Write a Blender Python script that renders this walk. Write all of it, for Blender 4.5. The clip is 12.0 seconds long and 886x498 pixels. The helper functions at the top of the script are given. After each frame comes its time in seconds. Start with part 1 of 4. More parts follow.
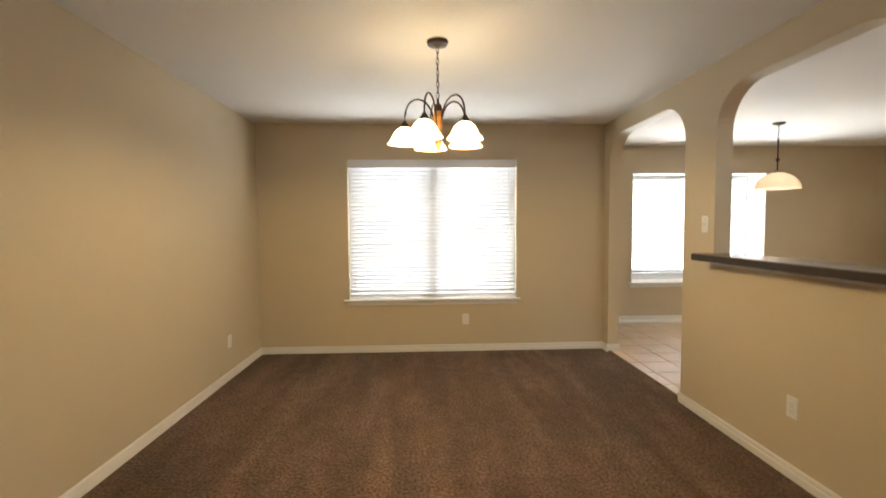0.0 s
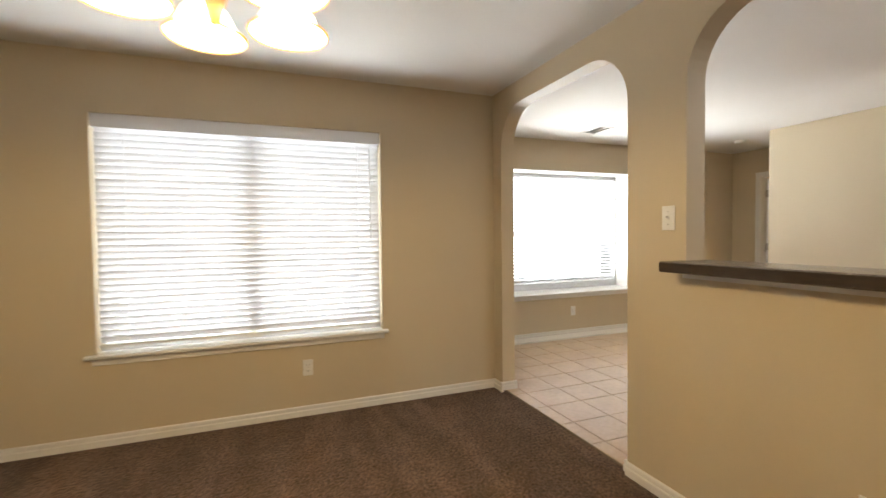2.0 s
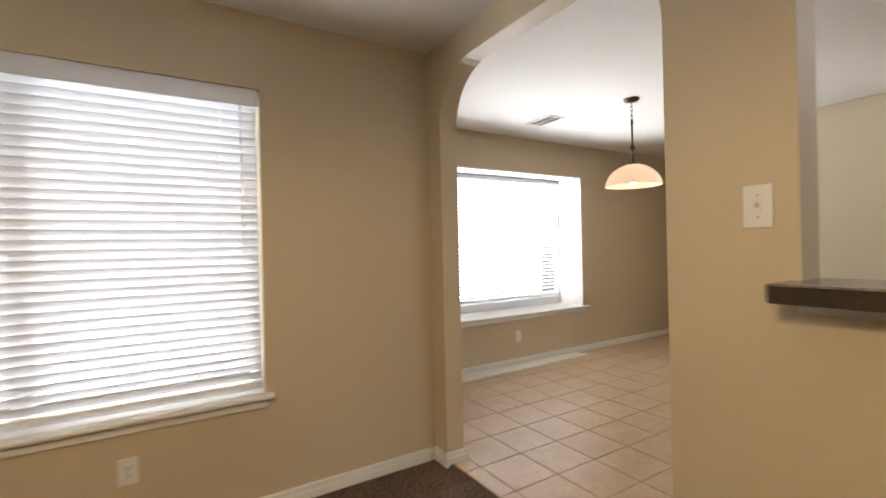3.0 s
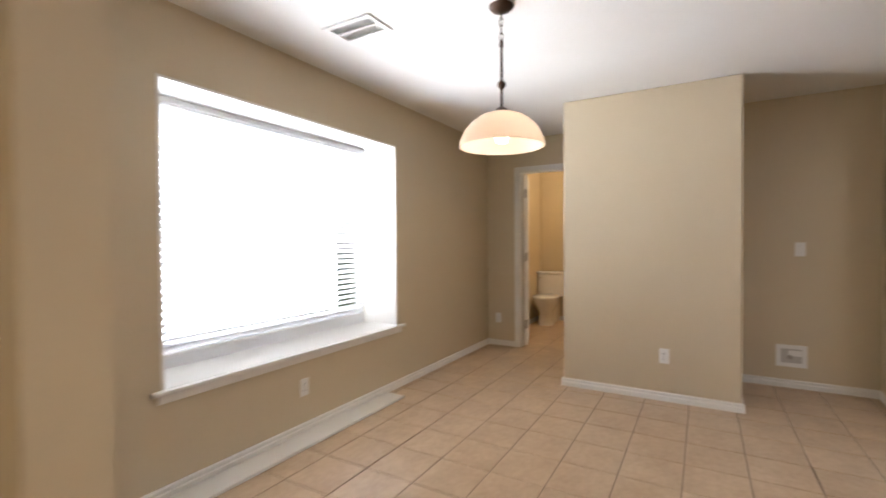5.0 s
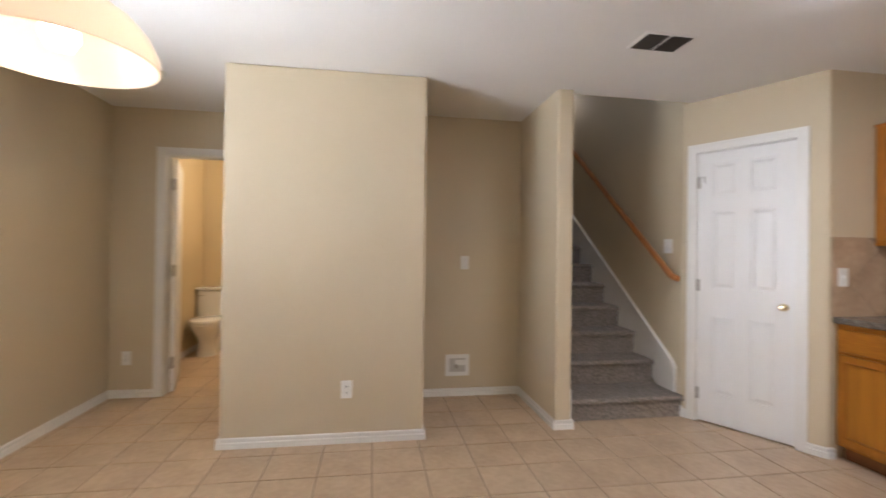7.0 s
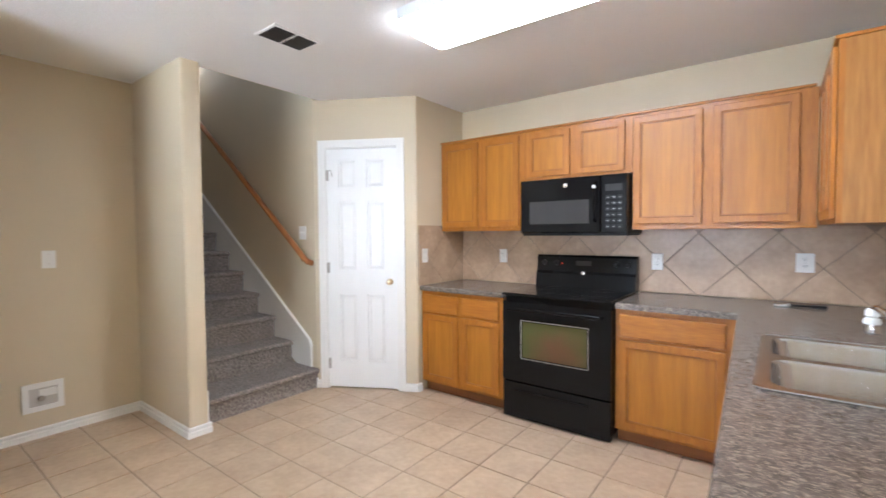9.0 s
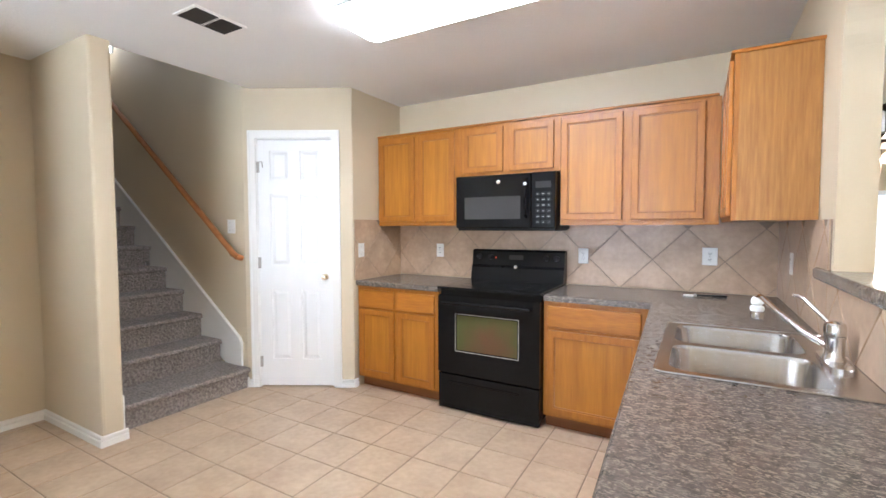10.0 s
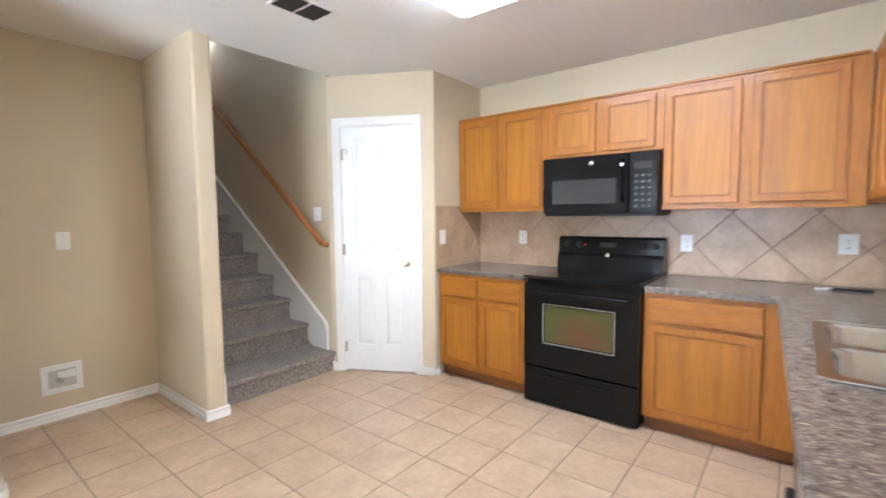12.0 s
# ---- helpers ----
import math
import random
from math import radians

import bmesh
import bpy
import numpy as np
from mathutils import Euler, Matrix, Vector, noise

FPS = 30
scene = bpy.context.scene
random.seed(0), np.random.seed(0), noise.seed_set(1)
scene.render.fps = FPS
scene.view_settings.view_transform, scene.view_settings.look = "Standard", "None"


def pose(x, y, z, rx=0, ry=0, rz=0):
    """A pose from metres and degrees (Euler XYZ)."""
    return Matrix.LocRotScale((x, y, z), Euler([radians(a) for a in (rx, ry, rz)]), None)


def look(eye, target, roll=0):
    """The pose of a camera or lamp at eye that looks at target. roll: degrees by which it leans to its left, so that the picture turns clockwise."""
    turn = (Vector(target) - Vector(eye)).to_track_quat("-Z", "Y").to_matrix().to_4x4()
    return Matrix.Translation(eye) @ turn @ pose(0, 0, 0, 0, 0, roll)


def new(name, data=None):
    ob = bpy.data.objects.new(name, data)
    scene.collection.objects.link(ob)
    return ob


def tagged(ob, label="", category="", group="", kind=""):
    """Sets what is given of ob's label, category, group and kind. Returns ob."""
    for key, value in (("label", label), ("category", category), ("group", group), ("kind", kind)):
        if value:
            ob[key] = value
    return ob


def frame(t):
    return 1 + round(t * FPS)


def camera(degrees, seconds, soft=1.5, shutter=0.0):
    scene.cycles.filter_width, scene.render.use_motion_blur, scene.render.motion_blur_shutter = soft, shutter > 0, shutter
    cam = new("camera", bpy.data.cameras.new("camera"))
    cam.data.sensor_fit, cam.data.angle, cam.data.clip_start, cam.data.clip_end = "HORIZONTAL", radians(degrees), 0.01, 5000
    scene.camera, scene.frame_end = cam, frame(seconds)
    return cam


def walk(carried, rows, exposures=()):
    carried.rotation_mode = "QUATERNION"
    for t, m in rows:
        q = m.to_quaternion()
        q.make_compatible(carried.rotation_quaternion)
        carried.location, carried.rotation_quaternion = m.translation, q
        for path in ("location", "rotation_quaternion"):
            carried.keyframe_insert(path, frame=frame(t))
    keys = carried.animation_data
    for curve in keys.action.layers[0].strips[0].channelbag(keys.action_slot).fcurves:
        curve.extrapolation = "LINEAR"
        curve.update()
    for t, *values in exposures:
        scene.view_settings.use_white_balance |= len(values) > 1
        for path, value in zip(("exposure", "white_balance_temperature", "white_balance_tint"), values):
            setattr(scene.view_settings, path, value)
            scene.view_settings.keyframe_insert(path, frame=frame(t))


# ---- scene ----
cam = camera(89.9, 12.0, shutter=0.5)
PATH = [
    (0, (-1.955, -4.796, 1.353), (-1.877, -2.8, 1.249), -0.4),
    (0.5, (-1.959, -4.645, 1.282), (-1.804, -2.66, 1.091), -1.4),
    (1, (-1.911, -4.27, 1.316), (-1.618, -2.294, 1.213), 0.1),
    (1.5, (-1.846, -3.817, 1.312), (-1.334, -1.885, 1.245), -0.5),
    (2, (-1.765, -3.338, 1.286), (-1.038, -1.476, 1.222), -0.7),
    (2.5, (-1.592, -2.832, 1.277), (-0.744, -1.025, 1.159), 0.5),
    (2.7, (-1.502, -2.632, 1.27), (-0.58, -0.858, 1.215), -0.4),
    (4.3, (-0.696, -1.266, 1.229), (0.845, 0.008, 1.175), -1.5),
    (4.5, (-0.59, -1.154, 1.231), (1.01, 0.044, 1.154), -1.6),
    (5, (-0.235, -0.965, 1.252), (1.49, 0.045, 1.218), -0.4),
    (5.5, (0.079, -0.799, 1.266), (2.023, -0.331, 1.285), -2.3),
    (6, (0.348, -0.808, 1.255), (2.344, -0.682, 1.268), -1.5),
    (6.5, (0.516, -0.864, 1.269), (2.515, -0.859, 1.299), 0.9),
    (7, (0.625, -0.865, 1.257), (2.601, -1.177, 1.27), 0.8),
    (7.5, (0.685, -0.868, 1.249), (2.537, -1.624, 1.257), 0.4),
    (7.7, (0.7, -0.873, 1.25), (2.475, -1.794, 1.268), 0.4),
    (9.3, (0.586, -0.922, 1.328), (1.711, -2.573, 1.24), -0.2),
    (9.5, (0.571, -0.929, 1.318), (1.658, -2.606, 1.229), -0.0),
    (10, (0.555, -0.929, 1.323), (1.553, -2.659, 1.224), -0.1),
    (10.5, (0.554, -0.925, 1.318), (1.534, -2.666, 1.219), -0.1),
    (11, (0.555, -0.927, 1.321), (1.562, -2.653, 1.227), -0.1),
    (11.5, (0.597, -0.924, 1.326), (1.693, -2.594, 1.238), -0.1),
    (12, (0.726, -0.948, 1.307), (1.968, -2.508, 1.157), -0.5),
]
EXPOSURES = [(0, 0.28, 6750, 9), (1.5, 0.38, 6650, 9), (2.7, 0.08, 6500, 12), (4.5, 0.08, 6200, 15), (5, 0.25, 6200, 15), (5.5, 0.05, 6300, 16), (6, -0.12, 6300, 17), (6.5, 0.15, 6250, 16), (7.5, 0.68, 5900, 13), (9.5, 1.2, 5550, 10), (12, 1.32, 5550, 10)]
P_DINE, P_NOOK, P_LIVING = 74, 158, 100
P_CHAND, P_PEND, P_BATH, P_STAIR, FLUO = 9.5, 1.4, 24, 1.2, 13.5
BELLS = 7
walk(cam, [(t, look(e, g, r)) for t, e, g, r in PATH], EXPOSURES)

# ---- world, sun and lamps ----
world = bpy.data.worlds.new("sky")
scene.world = world
world.use_nodes = True
wn = world.node_tree.nodes
sky = wn.new("ShaderNodeTexSky")
sky.sky_type, sky.sun_disc = "NISHITA", False
sky.sun_elevation, sky.sun_rotation = radians(52), radians(180)
world.node_tree.links.new(sky.outputs[0], wn["Background"].inputs[0])
wn["Background"].inputs[1].default_value = 0.12
sun = new("sun", bpy.data.lights.new("sun", "SUN"))
sun.data.energy, sun.data.angle, sun.data.color = 2.5, radians(0.5), (1, 0.95, 0.86)
sun.matrix_world = look((0, -12, 15.4), (0, 0, 0))


def area_lamp(name, m, w, h, power, color):
    lamp = new(name, bpy.data.lights.new(name, "AREA"))
    lamp.data.shape, lamp.data.size, lamp.data.size_y = "RECTANGLE", w, h
    lamp.data.energy, lamp.data.color = power, color
    lamp.matrix_world = m
    return lamp


def point_lamp(name, place, power, color, radius=0.03):
    lamp = new(name, bpy.data.lights.new(name, "POINT"))
    lamp.data.energy, lamp.data.color, lamp.data.shadow_soft_size = power, color, radius
    lamp.location = place
    return lamp


DAY = (0.92, 0.97, 1.0)
WARM = (1.0, 0.77, 0.44)
SOFT = (1.0, 0.85, 0.66)
area_lamp("window_daylight", look((-1.87, 0.42, 1.32), (-1.87, -3, 1.2)), 1.8, 1.45, P_DINE, DAY)
area_lamp("window_daylight", look((1.89, 2.0, 1.15), (1.89, -3, 1.15)), 1.9, 1.9, P_NOOK, DAY)
area_lamp("window_daylight", look((-1.9, -9.35, 1.2), (-1.9, 0, 1.2)), 2.4, 1.5, P_LIVING, DAY)

# ---- materials ----


def mat(name, c1, c2=None, rough=0.6, metal=0.0, scale=3.0, fine=90.0, bump=0.15, dist=0.003, stretch=(1, 1, 1), spec=0.5, fine_amt=0.25, coat=0.0):
    """A surface whose colour drifts between c1 and c2 at two scales, with fine relief."""
    m = bpy.data.materials.new(name)
    m.use_nodes = True
    n, ln = m.node_tree.nodes, m.node_tree.links
    b = n["Principled BSDF"]
    c2 = c2 or tuple(v * 0.88 for v in c1)
    tc, oi, add, mp = n.new("ShaderNodeTexCoord"), n.new("ShaderNodeObjectInfo"), n.new("ShaderNodeVectorMath"), n.new("ShaderNodeMapping")
    mul = n.new("ShaderNodeMath")
    mul.operation, mul.inputs[1].default_value = "MULTIPLY", 37.0
    ln.new(oi.outputs["Random"], mul.inputs[0])
    ln.new(tc.outputs["Object"], add.inputs[0])
    ln.new(mul.outputs[0], add.inputs[1])
    mp.inputs["Scale"].default_value = stretch
    ln.new(add.outputs[0], mp.inputs[0])
    big, small = n.new("ShaderNodeTexNoise"), n.new("ShaderNodeTexNoise")
    for tex, s in ((big, scale), (small, fine)):
        tex.inputs["Scale"].default_value, tex.inputs["Detail"].default_value = s, 5
        ln.new(mp.outputs[0], tex.inputs["Vector"])
    mixf = n.new("ShaderNodeMix")
    mixf.inputs[0].default_value = fine_amt
    ln.new(big.outputs["Fac"], mixf.inputs[2])
    ln.new(small.outputs["Fac"], mixf.inputs[3])
    ramp = n.new("ShaderNodeValToRGB")
    ramp.color_ramp.elements[0].position, ramp.color_ramp.elements[1].position = 0.3, 0.7
    ramp.color_ramp.elements[0].color, ramp.color_ramp.elements[1].color = (*c2, 1), (*c1, 1)
    ln.new(mixf.outputs[0], ramp.inputs[0])
    ln.new(ramp.outputs[0], b.inputs["Base Color"])
    rr = n.new("ShaderNodeMapRange")
    rr.inputs[3].default_value, rr.inputs[4].default_value = max(rough - 0.08, 0.02), min(rough + 0.08, 1)
    ln.new(big.outputs["Fac"], rr.inputs[0])
    ln.new(rr.outputs[0], b.inputs["Roughness"])
    b.inputs["Metallic"].default_value, b.inputs["Specular IOR Level"].default_value, b.inputs["Coat Weight"].default_value = metal, spec, coat
    if bump:
        bp = n.new("ShaderNodeBump")
        bp.inputs["Strength"].default_value, bp.inputs["Distance"].default_value = bump, dist
        ln.new(small.outputs["Fac"], bp.inputs["Height"])
        ln.new(bp.outputs[0], b.inputs["Normal"])
    return m


def glow(name, color, strength):
    m = bpy.data.materials.new(name)
    m.use_nodes = True
    b = m.node_tree.nodes["Principled BSDF"]
    b.inputs["Base Color"].default_value = (*color, 1)
    b.inputs["Emission Color"].default_value, b.inputs["Emission Strength"].default_value = (*color, 1), strength
    return m


def sheer(name, color, through_amount, rough=0.35):
    """A milky sheet that lets part of the light through."""
    m = bpy.data.materials.new(name)
    m.use_nodes = True
    n, ln = m.node_tree.nodes, m.node_tree.links
    b = n["Principled BSDF"]
    b.inputs["Base Color"].default_value, b.inputs["Roughness"].default_value = (*color, 1), rough
    tr, mx = n.new("ShaderNodeBsdfTranslucent"), n.new("ShaderNodeMixShader")
    tr.inputs[0].default_value = (*color, 1)
    mx.inputs[0].default_value = through_amount
    ln.new(b.outputs[0], mx.inputs[1])
    ln.new(tr.outputs[0], mx.inputs[2])
    ln.new(mx.outputs[0], n["Material Output"].inputs[0])
    return m


def glass(name):
    m = bpy.data.materials.new(name)
    m.use_nodes = True
    b = m.node_tree.nodes["Principled BSDF"]
    b.inputs["Transmission Weight"].default_value, b.inputs["Roughness"].default_value = 1, 0.0
    b.inputs["IOR"].default_value = 1.02
    return m


M_WALL = mat("tan_wall_paint", (0.61, 0.515, 0.362), (0.57, 0.478, 0.333), 0.55, scale=1.2, fine=160, bump=0.25, dist=0.002, spec=0.35)
M_CEIL = mat("ceiling_paint", (0.81, 0.785, 0.745), (0.775, 0.75, 0.71), 0.9, scale=1.5, fine=70, bump=0.5, dist=0.004, spec=0.2)
M_TRIM = mat("white_trim_paint", (0.80, 0.78, 0.74), (0.75, 0.73, 0.69), 0.4, scale=3, fine=60, bump=0.06)
M_DOOR = mat("white_door_paint", (0.80, 0.79, 0.77), (0.76, 0.75, 0.73), 0.38, scale=2, fine=40, bump=0.08, stretch=(4, 4, 0.6))
M_PLASTIC = mat("white_plastic", (0.80, 0.79, 0.76), (0.77, 0.76, 0.73), 0.35, bump=0)
M_SLOT = mat("socket_slot", (0.05, 0.05, 0.05), rough=0.6, bump=0)
M_TILE = mat("beige_ceramic_tile", (0.615, 0.467, 0.318), (0.43, 0.296, 0.184), 0.34, scale=5, fine=28, bump=0.12, dist=0.002, fine_amt=0.4)
M_GROUT = mat("floor_grout", (0.27, 0.20, 0.14), (0.20, 0.15, 0.105), 0.9, scale=9, bump=0.3)
M_SPLASH = mat("tan_wall_tile", (0.53, 0.375, 0.245), (0.35, 0.235, 0.148), 0.35, scale=7, fine=30, bump=0.12, fine_amt=0.4)
M_SGROUT = mat("wall_grout", (0.31, 0.235, 0.17), (0.23, 0.17, 0.12), 0.9, bump=0.3)
M_OAK = mat("honey_oak", (0.44, 0.164, 0.010), (0.275, 0.091, 0.006), 0.44, scale=5, fine=22, bump=0.08, stretch=(7, 7, 0.7), fine_amt=0.5, coat=0.1)
# panel oak: own broad grain, lighter tone painted in for the fluorescent light
M_OAK_PANEL_LIT = mat("honey_oak_panel_lit", (0.465, 0.188, 0.013), (0.295, 0.104, 0.007), 0.42, scale=2.6, fine=9, bump=0.04, stretch=(9, 9, 0.6), fine_amt=0.35, coat=0.04)
M_OAK_H = mat("honey_oak_level", (0.44, 0.164, 0.010), (0.275, 0.091, 0.006), 0.44, scale=5, fine=22, bump=0.08, stretch=(0.7, 7, 7), fine_amt=0.5, coat=0.1)
M_OAK_DARK = mat("oak_toe_board", (0.24, 0.085, 0.018), (0.16, 0.055, 0.012), 0.45, stretch=(0.7, 7, 7))
# same oak, darkened: recess shade round the door panels is in the colour
M_OAK_BEAD_SHADE = mat("oak_moulding_shaded", (0.34, 0.125, 0.012), (0.25, 0.086, 0.008), 0.4, stretch=(4, 4, 4))
M_OAK_END = mat("oak_end_panel", (0.45, 0.21, 0.045), (0.25, 0.095, 0.016), 0.4, scale=3, fine=9, bump=0.06, stretch=(12, 12, 0.8), fine_amt=0.6, coat=0.2)
M_RAIL = mat("oak_handrail", (0.42, 0.17, 0.05), (0.30, 0.11, 0.03), 0.35, scale=6, fine=30, stretch=(1, 7, 7))
M_BLACK = mat("black_enamel", (0.008, 0.008, 0.0085), (0.006, 0.006, 0.0065), 0.14, bump=0, spec=0.22)
M_BLACKP = mat("black_plastic", (0.013, 0.013, 0.0135), (0.01, 0.01, 0.0105), 0.35, bump=0.05, spec=0.25)
M_SCREEN = mat("dark_window_glass", (0.055, 0.052, 0.05), (0.045, 0.043, 0.042), 0.14, bump=0, spec=0.3)
M_STEEL = mat("brushed_steel", (0.62, 0.61, 0.60), (0.52, 0.51, 0.50), 0.22, metal=1, scale=4, fine=60, bump=0.05, stretch=(12, 1, 1))
M_CHROME = mat("chrome", (0.8, 0.8, 0.8), (0.75, 0.75, 0.75), 0.16, metal=1, bump=0)
M_BRASS = mat("brass", (0.80, 0.70, 0.50), (0.72, 0.62, 0.42), 0.22, metal=1, bump=0)
M_BRONZE = mat("dark_bronze", (0.075, 0.045, 0.03), (0.05, 0.03, 0.02), 0.4, metal=0.7, scale=20)
M_AMBERWOOD = mat("turned_wood", (0.42, 0.19, 0.05), (0.30, 0.12, 0.03), 0.4, stretch=(5, 5, 1))
M_HINGE = mat("nickel_hinge", (0.45, 0.42, 0.38), (0.36, 0.33, 0.3), 0.35, metal=1, bump=0)
M_VENT = mat("vent_enamel", (0.55, 0.53, 0.5), (0.48, 0.46, 0.43), 0.5, bump=0)
M_VENTDARK = mat("duct_dark", (0.05, 0.042, 0.035), (0.035, 0.03, 0.025), 0.8)
M_PORCELAIN = mat("porcelain", (0.82, 0.80, 0.76), (0.8, 0.78, 0.74), 0.1, bump=0)
M_SLAT = sheer("white_blind_slat", (0.80, 0.80, 0.81), 0.15)
M_SLAT_NOOK = sheer("white_blind_slat_nook", (0.76, 0.76, 0.77), 0.03)
M_VINYL = mat("white_vinyl", (0.8, 0.8, 0.8), (0.77, 0.77, 0.77), 0.4, bump=0)
M_SHADE = sheer("frosted_glass", (0.95, 0.88, 0.74), 0.65, 0.15)
M_ALABASTER = sheer("alabaster_glass", (0.92, 0.81, 0.69), 0.5, 0.15)
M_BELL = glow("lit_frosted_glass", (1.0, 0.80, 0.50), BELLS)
M_AMBERRIM = sheer("amber_glass_rim", (0.62, 0.38, 0.12), 0.35, 0.15)
M_BULB = glow("lit_bulb", (1.0, 0.86, 0.62), 9)
M_DIFFUSER = glow("lit_diffuser", (0.97, 0.98, 1.0), FLUO)
M_LAMPGLASS = glow("lit_lamp_glass", (1.0, 0.96, 0.9), 3)
M_EDGE = mat("dark_edge_band", (0.045, 0.027, 0.018), (0.022, 0.014, 0.01), 0.5, spec=0.3, scale=30, stretch=(1, 0.3, 2))
M_GLASS = glass("window_glass")
# wall paint made yellower: the bathroom's warm light is tinted into it
M_BATHWALL_WARM = mat("bath_paint_warm_lit", (0.62, 0.50, 0.31), (0.58, 0.465, 0.285), 0.55, scale=1.2, fine=160, bump=0.25, spec=0.35)
M_LED = glow("red_clock_led", (1.0, 0.08, 0.03), 0.5)
# green and reddish drift paints the room's reflections into the dark glass
M_OVEN_REFLECT = mat("oven_glass_reflections", (0.055, 0.095, 0.026), (0.125, 0.065, 0.032), 0.12, scale=2.2, bump=0, spec=0.3, fine_amt=0.0)


def carpet(name, c1, c2, stripe):
    m = mat(name, c1, c2, 0.97, scale=9, fine=58, bump=1.0, dist=0.016, spec=0.06, fine_amt=0.8)
    n, ln = m.node_tree.nodes, m.node_tree.links
    b = n["Principled BSDF"]
    for e, at in zip(b.inputs["Base Color"].links[0].from_node.color_ramp.elements, (0.36, 0.64)):
        e.position = at
    b.inputs["Sheen Weight"].default_value, b.inputs["Sheen Roughness"].default_value = 0.06, 0.6
    if stripe:
        # vacuum tracks: overlapping fans of soft strokes where the pile leans the other way
        tc = n.new("ShaderNodeTexCoord")
        tracks = None
        for turn, size, spot in ((9, (2.6, 0.5, 1), 0.0), (-13, (3.1, 0.6, 1), 7.3)):
            mp, w, r = n.new("ShaderNodeMapping"), n.new("ShaderNodeTexNoise"), n.new("ShaderNodeMapRange")
            mp.inputs["Scale"].default_value, mp.inputs["Rotation"].default_value = size, (0, 0, radians(turn))
            mp.inputs["Location"].default_value = (spot, spot, 0)
            w.inputs["Scale"].default_value, w.inputs["Detail"].default_value, w.inputs["Distortion"].default_value = 1.3, 2.5, 0.25
            r.inputs[1].default_value, r.inputs[2].default_value = 0.44, 0.57
            r.inputs[3].default_value, r.inputs[4].default_value = 0.92, 1.16
            ln.new(tc.outputs["Object"], mp.inputs[0])
            ln.new(mp.outputs[0], w.inputs["Vector"])
            ln.new(w.outputs["Fac"], r.inputs[0])
            if tracks is None:
                tracks = r.outputs[0]
            else:
                both = n.new("ShaderNodeMath")
                both.operation = "MULTIPLY"
                ln.new(tracks, both.inputs[0])
                ln.new(r.outputs[0], both.inputs[1])
                tracks = both.outputs[0]
        mx = n.new("ShaderNodeVectorMath")
        mx.operation = "SCALE"
        ln.new(b.inputs["Base Color"].links[0].from_socket, mx.inputs[0])
        ln.new(tracks, mx.inputs["Scale"])
        ln.new(mx.outputs[0], b.inputs["Base Color"])
    return m


M_CARPET = carpet("brown_carpet", (0.175, 0.112, 0.079), (0.052, 0.032, 0.023), True)
M_STAIRCARPET = carpet("grey_brown_carpet", (0.36, 0.31, 0.275), (0.175, 0.15, 0.132), False)


def laminate():
    """Grey-brown speckled laminate with short streaks."""
    m = mat("speckled_laminate", (0.20, 0.165, 0.137), (0.045, 0.041, 0.039), 0.22, scale=32, fine=150, bump=0.05, stretch=(1.0, 0.85, 1), fine_amt=0.35)
    n, ln = m.node_tree.nodes, m.node_tree.links
    b = n["Principled BSDF"]
    tc, mp, v = n.new("ShaderNodeTexCoord"), n.new("ShaderNodeMapping"), n.new("ShaderNodeTexNoise")
    mp.inputs["Scale"].default_value, mp.inputs["Rotation"].default_value = (70, 140, 90), (0, 0, radians(35))
    v.inputs["Scale"].default_value, v.inputs["Detail"].default_value, v.inputs["Distortion"].default_value = 1.0, 4, 1.2
    ln.new(tc.outputs["Object"], mp.inputs[0])
    ln.new(mp.outputs[0], v.inputs["Vector"])
    r = n.new("ShaderNodeValToRGB")
    r.color_ramp.elements[0].position, r.color_ramp.elements[1].position = 0.5, 0.64
    ln.new(v.outputs["Fac"], r.inputs[0])
    mx = n.new("ShaderNodeMix")
    mx.data_type = "RGBA"
    src = b.inputs["Base Color"].links[0].from_socket
    ln.new(r.outputs[0], mx.inputs[0])
    ln.new(src, mx.inputs[6])
    mx.inputs[7].default_value = (0.31, 0.255, 0.2, 1)
    ln.new(mx.outputs[2], b.inputs["Base Color"])
    return m


M_LAM = laminate()

# ---- mesh helpers ----


def finish(bm, name, material, parent=None, label="", smooth=False):
    bmesh.ops.recalc_face_normals(bm, faces=bm.faces)
    me = bpy.data.meshes.new(name)
    bm.to_mesh(me)
    bm.free()
    me.materials.append(material)
    if smooth:
        for p in me.polygons:
            p.use_smooth = True
        me.set_sharp_from_angle(angle=radians(40))
    ob = new(name, me)
    if parent:
        ob.parent = parent
    if label:
        ob["label"] = label
    return ob


def part(name, bm, material, parent, label="", smooth=False):
    return finish(bm, name, material, parent, label, smooth)


def thing(name, m, label, category, group=""):
    ob = new(name)
    ob.matrix_world = m
    ob.empty_display_size = 0.1
    return tagged(ob, label, category, group)


def box(x0, x1, y0, y1, z0, z1, bevel=0.0, bm=None, seg=2):
    b = bmesh.new()
    bmesh.ops.create_cube(b, size=1)
    for v in b.verts:
        v.co = Vector(((x0 + x1) / 2 + v.co.x * (x1 - x0), (y0 + y1) / 2 + v.co.y * (y1 - y0), (z0 + z1) / 2 + v.co.z * (z1 - z0)))
    if bevel:
        bmesh.ops.bevel(b, geom=b.edges[:], offset=bevel, segments=seg, affect="EDGES", profile=0.5)
    if bm is None:
        return b
    return join(bm, b)


def join(bm, b):
    me = bpy.data.meshes.new("tmp")
    b.to_mesh(me)
    b.free()
    bm.from_mesh(me)
    bpy.data.meshes.remove(me)
    return bm


